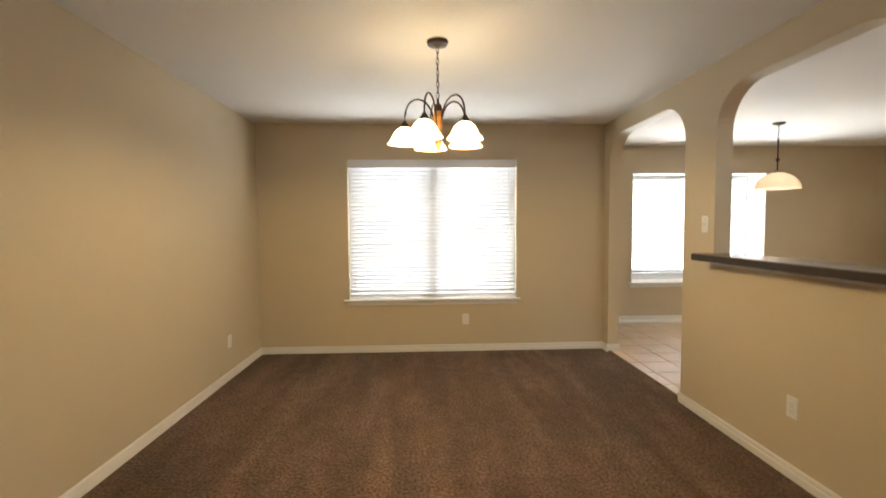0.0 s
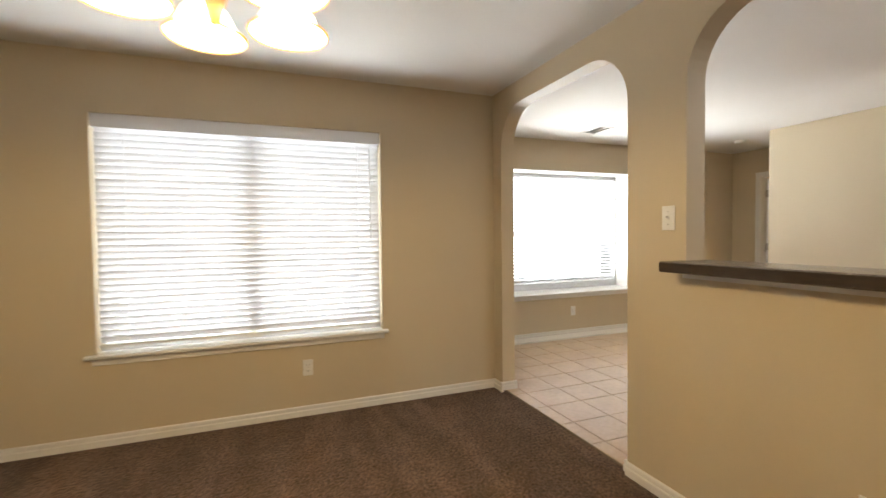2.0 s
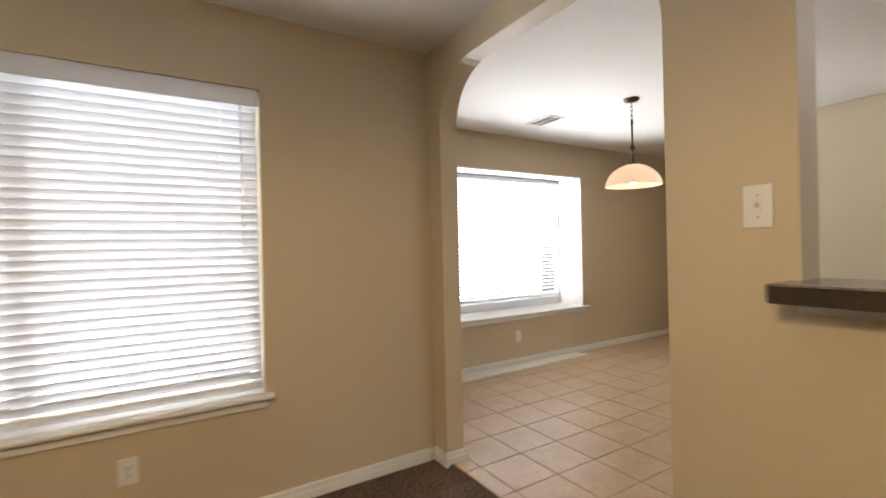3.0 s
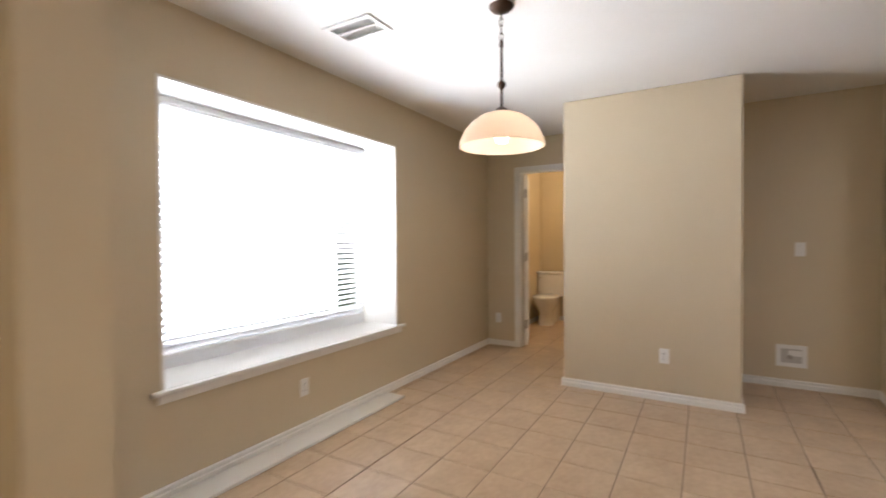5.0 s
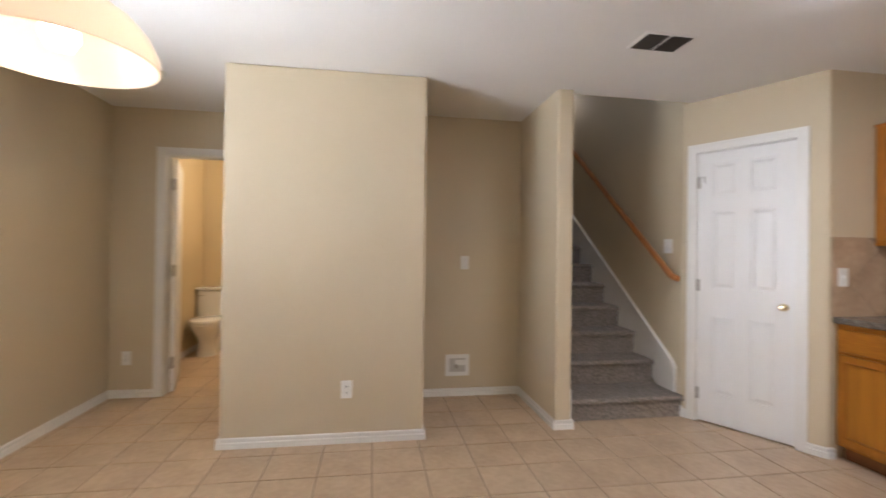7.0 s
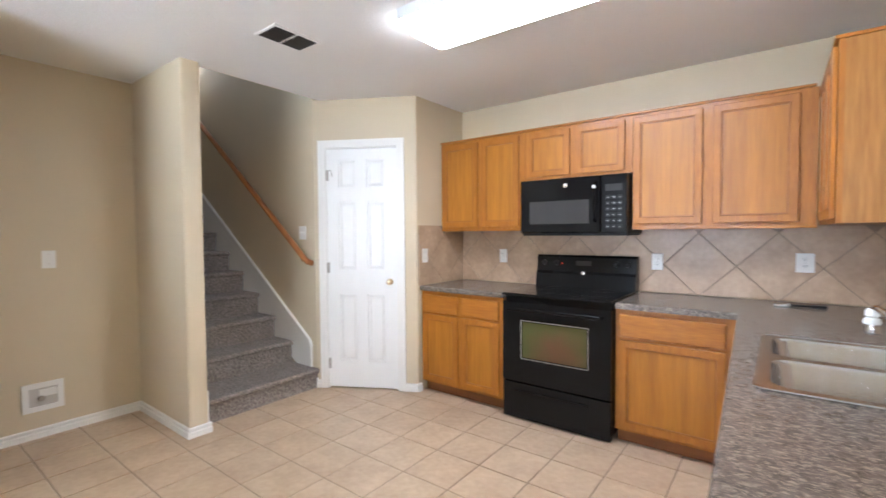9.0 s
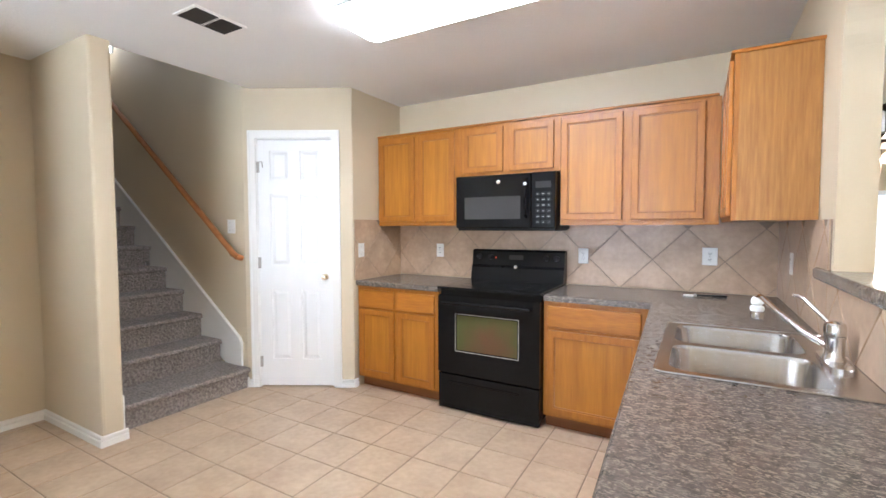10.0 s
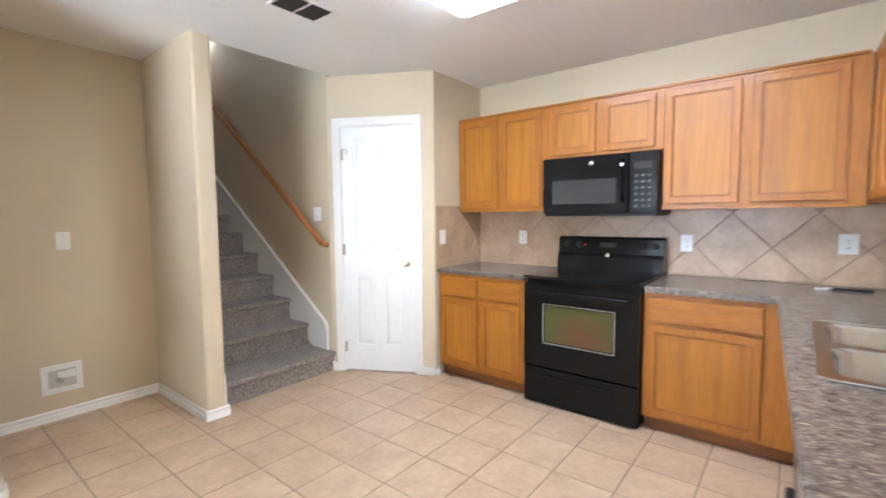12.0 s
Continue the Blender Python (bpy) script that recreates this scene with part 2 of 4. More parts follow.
def moved(bm, m):
    bmesh.ops.transform(bm, matrix=m, verts=bm.verts)
    return bm


def lathe(profile, seg=32, closed=False):
    """A turned shape from (radius, height) pairs."""
    bm = bmesh.new()
    rings = []
    for r, z in profile:
        if r < 1e-5:
            rings.append([bm.verts.new((0, 0, z))])
        else:
            rings.append([bm.verts.new((r * math.cos(2 * math.pi * i / seg), r * math.sin(2 * math.pi * i / seg), z)) for i in range(seg)])
    for a, b in zip(rings, rings[1:]):
        for i in range(seg):
            j = (i + 1) % seg
            if len(a) == 1 and len(b) > 1:
                bm.faces.new((a[0], b[i], b[j]))
            elif len(b) == 1 and len(a) > 1:
                bm.faces.new((a[i], b[0], a[j]))
            elif len(a) > 1:
                bm.faces.new((a[i], b[i], b[j], a[j]))
    return bm


def tube(points, r, seg=10, bm=None):
    """A round rod along points."""
    b = bm or bmesh.new()
    pts = [Vector(p) for p in points]
    rings = []
    for i, p in enumerate(pts):
        d = (pts[min(i + 1, len(pts) - 1)] - pts[max(i - 1, 0)]).normalized()
        side = d.cross(Vector((0, 0, 1)))
        if side.length < 0.05:
            side = d.cross(Vector((1, 0, 0)))
        side.normalize()
        up = side.cross(d)
        rings.append([b.verts.new(p + r * (math.cos(2 * math.pi * k / seg) * side + math.sin(2 * math.pi * k / seg) * up)) for k in range(seg)])
    for a, c in zip(rings, rings[1:]):
        for k in range(seg):
            b.faces.new((a[k], a[(k + 1) % seg], c[(k + 1) % seg], c[k]))
    b.faces.new(rings[0][::-1])
    b.faces.new(rings[-1])
    return b


def slab(outer, holes, d0, d1, put):
    """A flat piece with an outline and holes (lists of (u, v)), from d0 to d1 thick; put(u, v, d) gives the place."""
    bm = bmesh.new()
    sides = []
    for d in (d0, d1):
        edges, loops = [], []
        for ring in [outer, *holes]:
            vs = [bm.verts.new(put(u, v, d)) for u, v in ring]
            loops.append(vs)
            edges += [bm.edges.new((vs[i], vs[(i + 1) % len(vs)])) for i in range(len(vs))]
        bmesh.ops.triangle_fill(bm, edges=edges, use_beauty=True, use_dissolve=False)
        sides.append(loops)
    for a, b in zip(*sides):
        for i in range(len(a)):
            j = (i + 1) % len(a)
            bm.faces.new((a[i], a[j], b[j], b[i]))
    return bm


def rect(u0, u1, v0, v1):
    return [(u0, v0), (u1, v0), (u1, v1), (u0, v1)]


def round_top(u0, u1, v0, v1, r, n=10):
    """An opening with rounded upper corners."""
    pts = [(u0, v0), (u1, v0)]
    pts += [(u1 - r + r * math.cos(a), v1 - r + r * math.sin(a)) for a in [math.pi / 2 * i / n for i in range(n + 1)]]
    pts += [(u0 + r + r * math.cos(a), v1 - r + r * math.sin(a)) for a in [math.pi / 2 + math.pi / 2 * i / n for i in range(n + 1)]]
    return pts


def along_x(u, v, d):
    return (u, d, v)


def along_y(u, v, d):
    return (d, u, v)


def level(u, v, d):
    return (u, v, d)


def structure(name, bm, material, label, category):
    return tagged(finish(bm, name, material), label, category, kind="structure")


# ---- large structure ----
H = 2.44
KY = -4.36
NY = 1.30
WT = 0.115
TAN = "tan painted drywall wall"
structure("wall_west", box(-3.855, -3.735, -9.12, 0.0, 0, H), M_WALL, "long tan painted drywall wall of the dining room", "wall")
structure("wall_dining_window", slab(rect(-3.855, 0, 0, H), [rect(-2.785, -0.965, 0.56, 2.065)], 0, 0.16, along_x), M_WALL, "tan drywall wall round the dining window", "wall")
arc = round_top(-1.505, -0.135, 0, 2.28, 0.31)
outline = [(-9.0, 0), (-1.505, 0)] + arc[:1:-1] + [(-0.135, 0), (NY + 0.3, 0), (NY + 0.3, H), (-9.0, H)]
structure("wall_divider", slab(outline, [round_top(-3.10, -1.86, 1.105, 2.245, 0.27)], 0, WT, along_y), M_WALL, "tan drywall divider with rounded archway and pass-through", "wall")
structure("wall_nook_window", slab(rect(WT, 6.9, 0, H), [rect(0.92, 2.845, 0.515, 2.07)], NY, NY + 0.42, along_x), M_WALL, "tan drywall wall with a deep window recess", "wall")
structure("wall_bath_door", slab([(0.03, 0), (0.19, 0), (0.19, 2.055), (0.89, 2.055), (0.89, 0), (NY, 0), (NY, H), (0.03, H)], [], 4.717, 4.832, along_y), M_WALL, "tan drywall wall with a bathroom doorway", "wall")
structure("wall_closet", box(3.60, 4.715, -1.215, 0.075, 0, H, 0.014), M_WALL, "tan drywall closet block with rounded corners", "wall")
structure("wall_alcove", box(4.457, 4.715, -2.17, -1.21, 0, H), M_WALL, "tan drywall back wall of the alcove", "wall")
structure("wall_stair_stub", box(3.64, 9.0, -2.29, -2.168, 0, 5.2, 0.016), M_WALL, "tan drywall wall end beside the stairs", "wall")
structure("wall_stair", box(3.775, 9.0, -3.39, -3.265, 0, 5.2), M_WALL, "tan drywall wall along the stairs", "wall")
structure("wall_stair_end", box(8.9, 9.0, -3.265, -2.29, 0, 5.2), M_WALL, "tan drywall wall at the stair head", "wall")
DP0, DP1 = Vector((3.775, -3.265, 0)), Vector((2.997, -3.69, 0))
DANG = math.degrees(math.atan2(DP0.y - DP1.y, DP0.x - DP1.x))
DLEN = (DP0 - DP1).length
DOOR_M = pose(DP1.x, DP1.y, 0, 0, 0, DANG)
D0, D1 = 0.155, 0.785
diag = slab([(0, 0), (D0, 0), (D0, 2.045), (D1, 2.045), (D1, 0), (DLEN, 0), (DLEN, H), (0, H)], [], -0.11, 0, along_x)
structure("wall_pantry", moved(diag, DOOR_M), M_WALL, "tan drywall angled wall round the pantry door", "wall")
structure("wall_pantry_side", box(2.997, 3.10, KY, -3.70, 0, H), M_WALL, "tan drywall side wall of the pantry", "wall")
structure("wall_pantry_back", box(3.10, 3.9, -4.42, -4.32, 0, H), M_WALL, TAN, "wall")
structure("wall_pantry_east", box(3.8, 3.9, -4.32, -3.39, 0, H), M_WALL, TAN, "wall")
structure("wall_kitchen", box(WT, 3.10, KY - 0.12, KY, 0, H), M_WALL, "tan drywall wall behind the kitchen cabinets", "wall")
structure("wall_living", slab(rect(-3.735, 0, 0, H), [rect(-3.1, -0.7, 0.5, 1.80)], -9.12, -9.0, along_x), M_WALL, "tan drywall wall with the far living room window", "wall")
structure("wall_bath_end", box(6.72, 6.84, -0.6, NY, 0, H), M_BATHWALL_WARM, "bathroom wall with warm yellow lamp light tinted into its paint", "wall")
structure("wall_bath_north", box(4.834, 6.72, NY - 0.012, NY - 0.001, 0, H), M_BATHWALL_WARM, "bathroom wall with warm yellow lamp light tinted into its paint", "wall")
structure("wall_bath_south", box(4.832, 6.72, -0.6, -0.5, 0, H), M_BATHWALL_WARM, "bathroom wall with warm yellow lamp light tinted into its paint", "wall")
ceil = bmesh.new()
for r in ((-3.86, 0.05, -9.1, 0.1), (0.05, 3.72, KY - 0.1, NY + 0.05), (3.72, 6.85, -2.23, NY + 0.05), (3.72, 3.9, -4.4, -3.33)):
    box(*r, H, H + 0.12, bm=ceil)
structure("ceiling", ceil, M_CEIL, "off-white textured drywall ceiling", "ceiling")
structure("ceiling_stairwell", box(3.6, 9.1, -3.4, -2.1, 5.2, 5.3), M_CEIL, "off-white ceiling over the stairwell", "ceiling")
floor_c = bmesh.new()
box(-3.8, 0.03, -9.1, 0.05, -0.12, -0.014, bm=floor_c)
structure("floor_carpet", floor_c, M_CARPET, "brown cut-pile carpet with vacuum marks", "carpet")
floor = structure("floor_tiles", box(0.03, 6.85, KY - 0.05, NY + 0.05, -0.1, -0.004), M_GROUT, "beige ceramic tile floor with brown grout", "floor")
structure("ground", box(-60, 60, -60, 60, -0.35, -0.25), mat("lawn", (0.09, 0.11, 0.04), (0.06, 0.08, 0.03), 0.9), "grass ground outside the house", "ground")


def baseboard(p, q, h=0.066, z0=0.0):
    """White skirting from p to q; the room lies to the left of p -> q."""
    p, q = Vector((*p, z0)), Vector((*q, z0))
    d = (q - p).normalized()
    n = Vector((-d.y, d.x, 0))
    prof = [(-0.002, 0), (0.017, 0), (0.017, h * 0.5), (0.015, h * 0.56), (0.008, h * 0.58), (0.008, h * 0.76), (0.013, h * 0.8), (0.012, h * 0.92), (0.005, h), (-0.002, h)]
    bm = bmesh.new()
    a = [bm.verts.new(p + n * o + Vector((0, 0, z))) for o, z in prof]
    b = [bm.verts.new(q + n * o + Vector((0, 0, z))) for o, z in prof]
    for i in range(len(prof)):
        j = (i + 1) % len(prof)
        bm.faces.new((a[i], a[j], b[j], b[i]))
    bm.faces.new(a[::-1])
    bm.faces.new(b)
    structure("baseboard", bm, M_TRIM, "white painted wooden baseboard", "baseboard")


for p, q in [((-3.735, 0), (-3.735, -9)), ((0, 0), (-3.735, 0)), ((0, -0.15), (0, 0)), ((WT + 0.015, -0.135), (-0.015, -0.135)), ((0, -9), (0, -1.505)), ((-0.012, -1.505), (WT + 0.012, -1.505)),
             ((WT, NY), (WT, -0.15)), ((4.717, NY), (WT, NY)), ((4.717, 0.95), (4.717, NY)), ((3.60, -1.23), (3.60, 0.09)), ((3.585, 0.075), (4.717, 0.075)),
             ((4.457, -1.215), (3.585, -1.215)), ((4.457, -2.168), (4.457, -1.215)), ((3.625, -2.168), (4.457, -2.168)), ((3.64, -2.305), (3.64, -2.153)),
             ((6.72, NY - 0.012), (4.834, NY - 0.012)), ((6.72, -0.5), (6.72, NY))]:
    on_carpet = max(p[0], q[0]) <= 0.0
    baseboard(p, q, 0.072 if on_carpet else 0.066, -0.014 if on_carpet else 0.0)
bv = DOOR_M @ Vector((0.10, 0, 0))
baseboard((DP1.x, DP1.y), (bv.x, bv.y))
bv = DOOR_M @ Vector((0.84, 0, 0))
baseboard((bv.x, bv.y), (DP0.x, DP0.y))
baseboard((2.997, -3.735), (2.997, -3.678))

# ---- windows ----


def window(name, label, u0, u1, v0, v1, y, mullion=True, bot=0.05):
    """A white vinyl window with two lights, its glass at y."""
    w = thing(name, pose(0, 0, 0), label, "window")
    w["kind"] = "structure"
    um, vm = (u0 + u1) / 2, (v0 + v1) / 2
    lights = ((u0 + 0.05, um - 0.04), (um + 0.04, u1 - 0.05)) if mullion else ((u0 + 0.05, u1 - 0.05),)
    part("window_frame", slab(rect(u0, u1, v0, v1), [rect(a, b, v0 + bot, v1 - 0.05) for a, b in lights], y - 0.03, y + 0.03, along_x), M_VINYL, w)
    for a, b in lights:
        p = part("pane", box(a, b, y - 0.004, y + 0.004, v0 + bot, v1 - 0.05), M_GLASS, w, "clear window glass")
        p.visible_shadow = False
        if not mullion:
            part("sash_bar", box(a, b, y - 0.016, y + 0.016, vm - 0.02, vm + 0.02), M_VINYL, w)
    return w


window("window_1", "wide white vinyl double window behind blinds", -2.785, -0.965, 0.56, 2.065, 0.12)
window("window_2", "white vinyl nook window in a deep recess", 0.92, 2.845, 0.515, 2.07, NY + 0.385, False, 0.17)
window("window_3", "white vinyl window of the far living room", -3.1, -0.7, 0.5, 1.80, -9.06)


def blind(label, u0, u1, v0, v1, y, pitch, tilt, valance, face=-1, slat=M_SLAT):
    """A horizontal slat blind: head rail, valance, slats, ladder cords, bottom rail and wand."""
    b = thing("window_blind", pose((u0 + u1) / 2, y, v0), label, "window blind")
    w, h = u1 - u0, v1 - v0
    part("headrail", box(-w / 2, w / 2, -0.025, 0.025, h - 0.045, h, 0.003), M_SLAT, b)
    part("valance", box(-w / 2, w / 2, face * 0.036 - 0.006, face * 0.036 + 0.006, h - valance, h + 0.004, 0.004), M_SLAT, b, "white valance strip")
    n = int((h - 0.07) / pitch)
    one = None
    for i in range(n):
        z = 0.035 + pitch * (i + 0.6)
        if one is None:
            bm = bmesh.new()
            rows = []
            for s in range(5):
                o = -0.025 + 0.0125 * s
                rows.append([bm.verts.new((x, o, 0.003 * (1 - (o / 0.025) ** 2))) for x in (-w / 2 + 0.006, w / 2 - 0.006)])
            for r0, r1 in zip(rows, rows[1:]):
                bm.faces.new((r0[0], r0[1], r1[1], r1[0]))
            g = bmesh.ops.extrude_face_region(bm, geom=bm.faces[:])
            for v in g["geom"]:
                if isinstance(v, bmesh.types.BMVert):
                    v.co.z -= 0.0028
            one = part("slat", bm, slat, b)
            ob = one
        else:
            ob = new("slat", one.data)
            ob.parent = b
        ob.matrix_local = pose(0, 0, z, tilt + random.uniform(-1.5, 1.5), 0, random.uniform(-0.05, 0.05))
    part("bottom_rail", box(-w / 2 + 0.004, w / 2 - 0.004, -0.025, 0.025, 0.012, 0.032, 0.004), M_VINYL, b)
    for x in (-w / 2 + 0.17, w / 2 - 0.17):
        part("ladder_cord", tube([(x, face * 0.027, 0.02), (x, face * 0.027, h - 0.05)], 0.0022, 6), M_VINYL, b)
    part("tilt_wand", tube([(w / 2 - 0.08, face * 0.045, h - 0.08), (w / 2 - 0.08, face * 0.05, h * 0.45)], 0.004, 8), M_VINYL, b)
    for x in (0.0, w / 2 - 0.01, -w / 2 + 0.01):
        part("bracket", box(x - 0.016, x + 0.016, -0.03, 0.03, h - 0.004, h + 0.005), M_HINGE, b)
    return b


BT = -57
blind("white faux-wood blind, lowered, in the dining window", -2.78, -0.97, 0.588, 2.06, 0.045, 0.0415, BT, 0.085)
blind("white faux-wood blind, lowered, in the nook recess", 0.99, 2.74, 0.61, 2.05, NY + 0.30, 0.0425, -36, 0.03, slat=M_SLAT_NOOK)
blind("white slat blind over the far living room window", -3.09, -0.71, 0.55, 1.79, -9.02, 0.0415, 64, 0.06, 1)


def sill(label, u0, u1, z, y0, y1, lip):
    s = thing("window_sill", pose((u0 + u1) / 2, y0, z), label, "window sill")
    s["kind"] = "structure"
    w = u1 - u0
    part("board", box(-w / 2, w / 2, -lip, y1 - y0, -0.022, 0, 0.006), M_TRIM, s)
    if lip > 0:
        part("apron", box(-w / 2 + 0.03, w / 2 - 0.03, -0.014, -0.0005, -0.068, -0.023, 0.004), M_TRIM, s)
    return s


sill("white painted sill board with apron below the dining window", -2.838, -0.93, 0.566, -0.001, -0.0005, 0.05)
structure("window_sill_inner", box(-2.784, -0.966, 0.0, 0.158, 0.5605, 0.566), M_TRIM, "white painted inner sill of the dining window", "window sill")
sill("deep white painted window seat board in the nook", 0.87, 2.925, 0.54, NY - 0.001, NY - 0.0005, 0.04)
structure("window_seat", box(0.921, 2.844, NY, NY + 0.355, 0.516, 0.54), M_TRIM, "deep white painted window seat board", "window sill")
# white lining of the recess
structure("trim_recess_east", box(2.83, 2.844, NY - 0.002, NY + 0.355, 0.54, 2.055), M_TRIM, "white painted lining of the window recess", "trim")
structure("trim_recess_west", box(0.921, 0.935, NY - 0.002, NY + 0.355, 0.54, 2.055), M_TRIM, "white painted lining of the window recess", "trim")
structure("trim_recess_top", box(0.921, 2.844, NY - 0.002, NY + 0.355, 2.056, 2.069), M_TRIM, "white painted lining of the window recess", "trim")
lb = tagged(finish(box(0.3, 2.66, 1.10, 1.272, 0.0, 0.02, 0.004), "loose_baseboard", M_TRIM), "loose length of white baseboard lying on the tiles", "baseboard")

# ---- wall plates ----


def plate(kind, m, gangs=1, wide=0.036):
    """A white cover plate: outlet, switch or blank; its face points along +y."""
    names = {"outlet": "white plastic double power outlet on the wall", "switch": "white plastic light switch on the wall", "blank": "white plastic blank cover plate on the wall"}
    t = thing({"outlet": "power_outlet", "switch": "light_switch", "blank": "cover_plate"}[kind], m, names[kind], {"outlet": "power outlet", "switch": "light switch", "blank": "cover plate"}[kind])
    w = wide + 0.015 * (gangs - 1)
    part("cover", box(-w, w, 0, 0.006, -0.058, 0.058, 0.003), M_PLASTIC, t)
    for g in range(gangs):
        x = (g - (gangs - 1) / 2) * 0.038
        if kind == "outlet":
            for z in (-0.02, 0.02):
                part("socket", box(x - 0.016, x + 0.016, 0.005, 0.009, z - 0.013, z + 0.013, 0.003), M_PLASTIC, t)
                s = bmesh.new()
                box(x - 0.008, x - 0.0055, 0.0085, 0.0096, z - 0.003, z + 0.006, bm=s)
                box(x + 0.0055, x + 0.008, 0.0085, 0.0096, z - 0.003, z + 0.006, bm=s)
                box(x - 0.002, x + 0.002, 0.0085, 0.0096, z - 0.009, z - 0.005, bm=s)
                part("slots", s, M_SLOT, t, "dark socket slots")
        elif kind == "switch":
            part("toggle_frame", box(x - 0.009, x + 0.009, 0.005, 0.008, -0.018, 0.018, 0.001), M_PLASTIC, t)
            part("toggle", moved(box(-0.004, 0.004, 0, 0.018, -0.005, 0.005, 0.002), pose(x, 0.005, 0, 25)), M_PLASTIC, t)
        for z in ((0.0,) if kind == "outlet" else (-0.03, 0.03)):
            part("screw", moved(lathe([(0, 0.0015), (0.0028, 0.001), (0.003, 0)], 8), pose(x, 0.006, z, -90)), M_HINGE, t)
    return t


S, Wf, E, N_ = 180, 90, -90, 0   # facing -y, -x, +x, +y
plate("outlet", pose(-1.526, -0.001, 0.335, 0, 0, S))
plate("outlet", pose(-3.734, -0.76, 0.326, 0, 0, E))
plate("outlet", pose(-0.001, -2.545, 0.37, 0, 0, Wf))
plate("switch", pose(-0.001, -1.767, 1.352, 0, 0, Wf))
plate("outlet", pose(1.81, NY - 0.001, 0.30, 0, 0, S))
plate("outlet", pose(3.599, -0.708, 0.349, 0, 0, Wf))
plate("blank", pose(4.456, -1.665, 1.165, 0, 0, Wf))
plate("outlet", pose(4.716, 1.16, 0.33, 0, 0, Wf))
plate("switch", pose(3.94, -3.264, 1.33, 0, 0, N_), 2)
plate("outlet", pose(2.553, KY + 0.013, 1.117, 0, 0, N_))
plate("outlet", pose(1.306, KY + 0.013, 1.105, 0, 0, N_))
plate("outlet", pose(0.49, KY + 0.013, 1.125, 0, 0, N_), wide=0.044)
plate("switch", pose(2.984, -3.778, 1.133, 0, 0, Wf))
plate("outlet", pose(WT + 0.013, -3.86, 1.127, 0, 0, E))

# dryer vent box low in the alcove
dv = thing("laundry_box", pose(4.456, -1.61, 0.268, 0, 0, Wf), "white recessed square utility box low on the wall", "utility box")
part("frame", slab(rect(-0.105, 0.105, -0.092, 0.092), [rect(-0.072, 0.072, -0.06, 0.06)], 0, 0.012, along_x), M_PLASTIC, dv)
part("back", box(-0.074, 0.074, 0.0005, 0.003, -0.062, 0.062), M_VENT, dv)
part("valve", moved(lathe([(0, 0.02), (0.018, 0.02), (0.02, 0.002), (0.02, 0)], 12), pose(0.01, 0.003, -0.01, -90)), M_HINGE, dv)
part("ledge", box(-0.07, 0.02, 0.003, 0.011, 0.0, 0.045), M_PLASTIC, dv)

# ---- ceiling vents ----


def vent(m, w, h, dark, label):
    v = thing("ceiling_vent", m, label, "ceiling vent")
    e = 0.014 if dark is M_VENTDARK else 0.03
    part("frame", slab(rect(-w / 2 - e, w / 2 + e, -h / 2 - e, h / 2 + e), [rect(-w / 2, -0.008, -h / 2, h / 2), rect(0.008, w / 2, -h / 2, h / 2)], -0.008, 0, level), M_CEIL, v)
    part("backing", box(-w / 2, w / 2, -h / 2, h / 2, -0.002, -0.0005), dark, v)
    n = 9
    for i in range(n):
        y = -h / 2 + h * (i + 0.5) / n
        part("slat", moved(box(-w / 2, w / 2, -0.008, 0.008, -0.0006, 0.0006), pose(0, y, -0.005, 35)), dark if dark is M_VENTDARK else M_VENT, v)
    return v


vent(pose(1.68, 0.70, H - 0.0005, 0, 0, 0), 0.15, 0.27, M_VENT, "white metal louvred ceiling vent in the nook")
vent(pose(2.865, -2.43, H - 0.0005, 0, 0, 90), 0.27, 0.17, M_VENTDARK, "dark slotted return vent in the kitchen ceiling")
sd = thing("smoke_detector", pose(3.855, 0.595, H), "round white plastic smoke detector on the ceiling", "smoke detector")
part("body", moved(lathe([(0.062, 0), (0.062, -0.014), (0.05, -0.032), (0, -0.035)], 24), pose(0, 0, 0)), M_PLASTIC, sd, smooth=True)

# ---- lamps ----
CX, CY = -1.875, -2.12
ch = thing("chandelier", pose(CX, CY, H), "five-arm bronze chandelier with lit frosted glass bell shades", "chandelier")
part("canopy", lathe([(0, -0.034), (0.012, -0.034), (0.02, -0.03), (0.058, -0.022), (0.064, -0.008), (0.064, 0)], 32), M_BRONZE, ch, smooth=True)
for i in range(9):
    z = -0.05 - i * 0.033
    pts = [Vector((0.008 * math.cos(a), 0, 0.022 * math.sin(a))) for a in [2 * math.pi * k / 14 for k in range(15)]]
    part("chain_link", moved(tube(pts, 0.0022, 6), pose(0, 0, z, 0, 0, 90 * (i % 2) + 20)), M_BRONZE, ch)
part("finial", lathe([(0, -0.335), (0.006, -0.335), (0.008, -0.36), (0.022, -0.372), (0.026, -0.40), (0.02, -0.415), (0, -0.415)], 20), M_BRONZE, ch, smooth=True)
part("column", lathe([(0, -0.41), (0.024, -0.41), (0.03, -0.45), (0.022, -0.50), (0.018, -0.55), (0.028, -0.57), (0.02, -0.60), (0.012, -0.63), (0, -0.645)], 20), M_AMBERWOOD, ch, "turned honey wood column", smooth=True)
BELL = [(0.018, 0.0), (0.03, -0.006), (0.05, -0.03), (0.062, -0.06), (0.07, -0.085), (0.088, -0.105), (0.09, -0.109), (0.086, -0.109), (0.067, -0.086), (0.058, -0.06), (0.046, -0.032), (0.028, -0.01), (0.016, -0.004)]
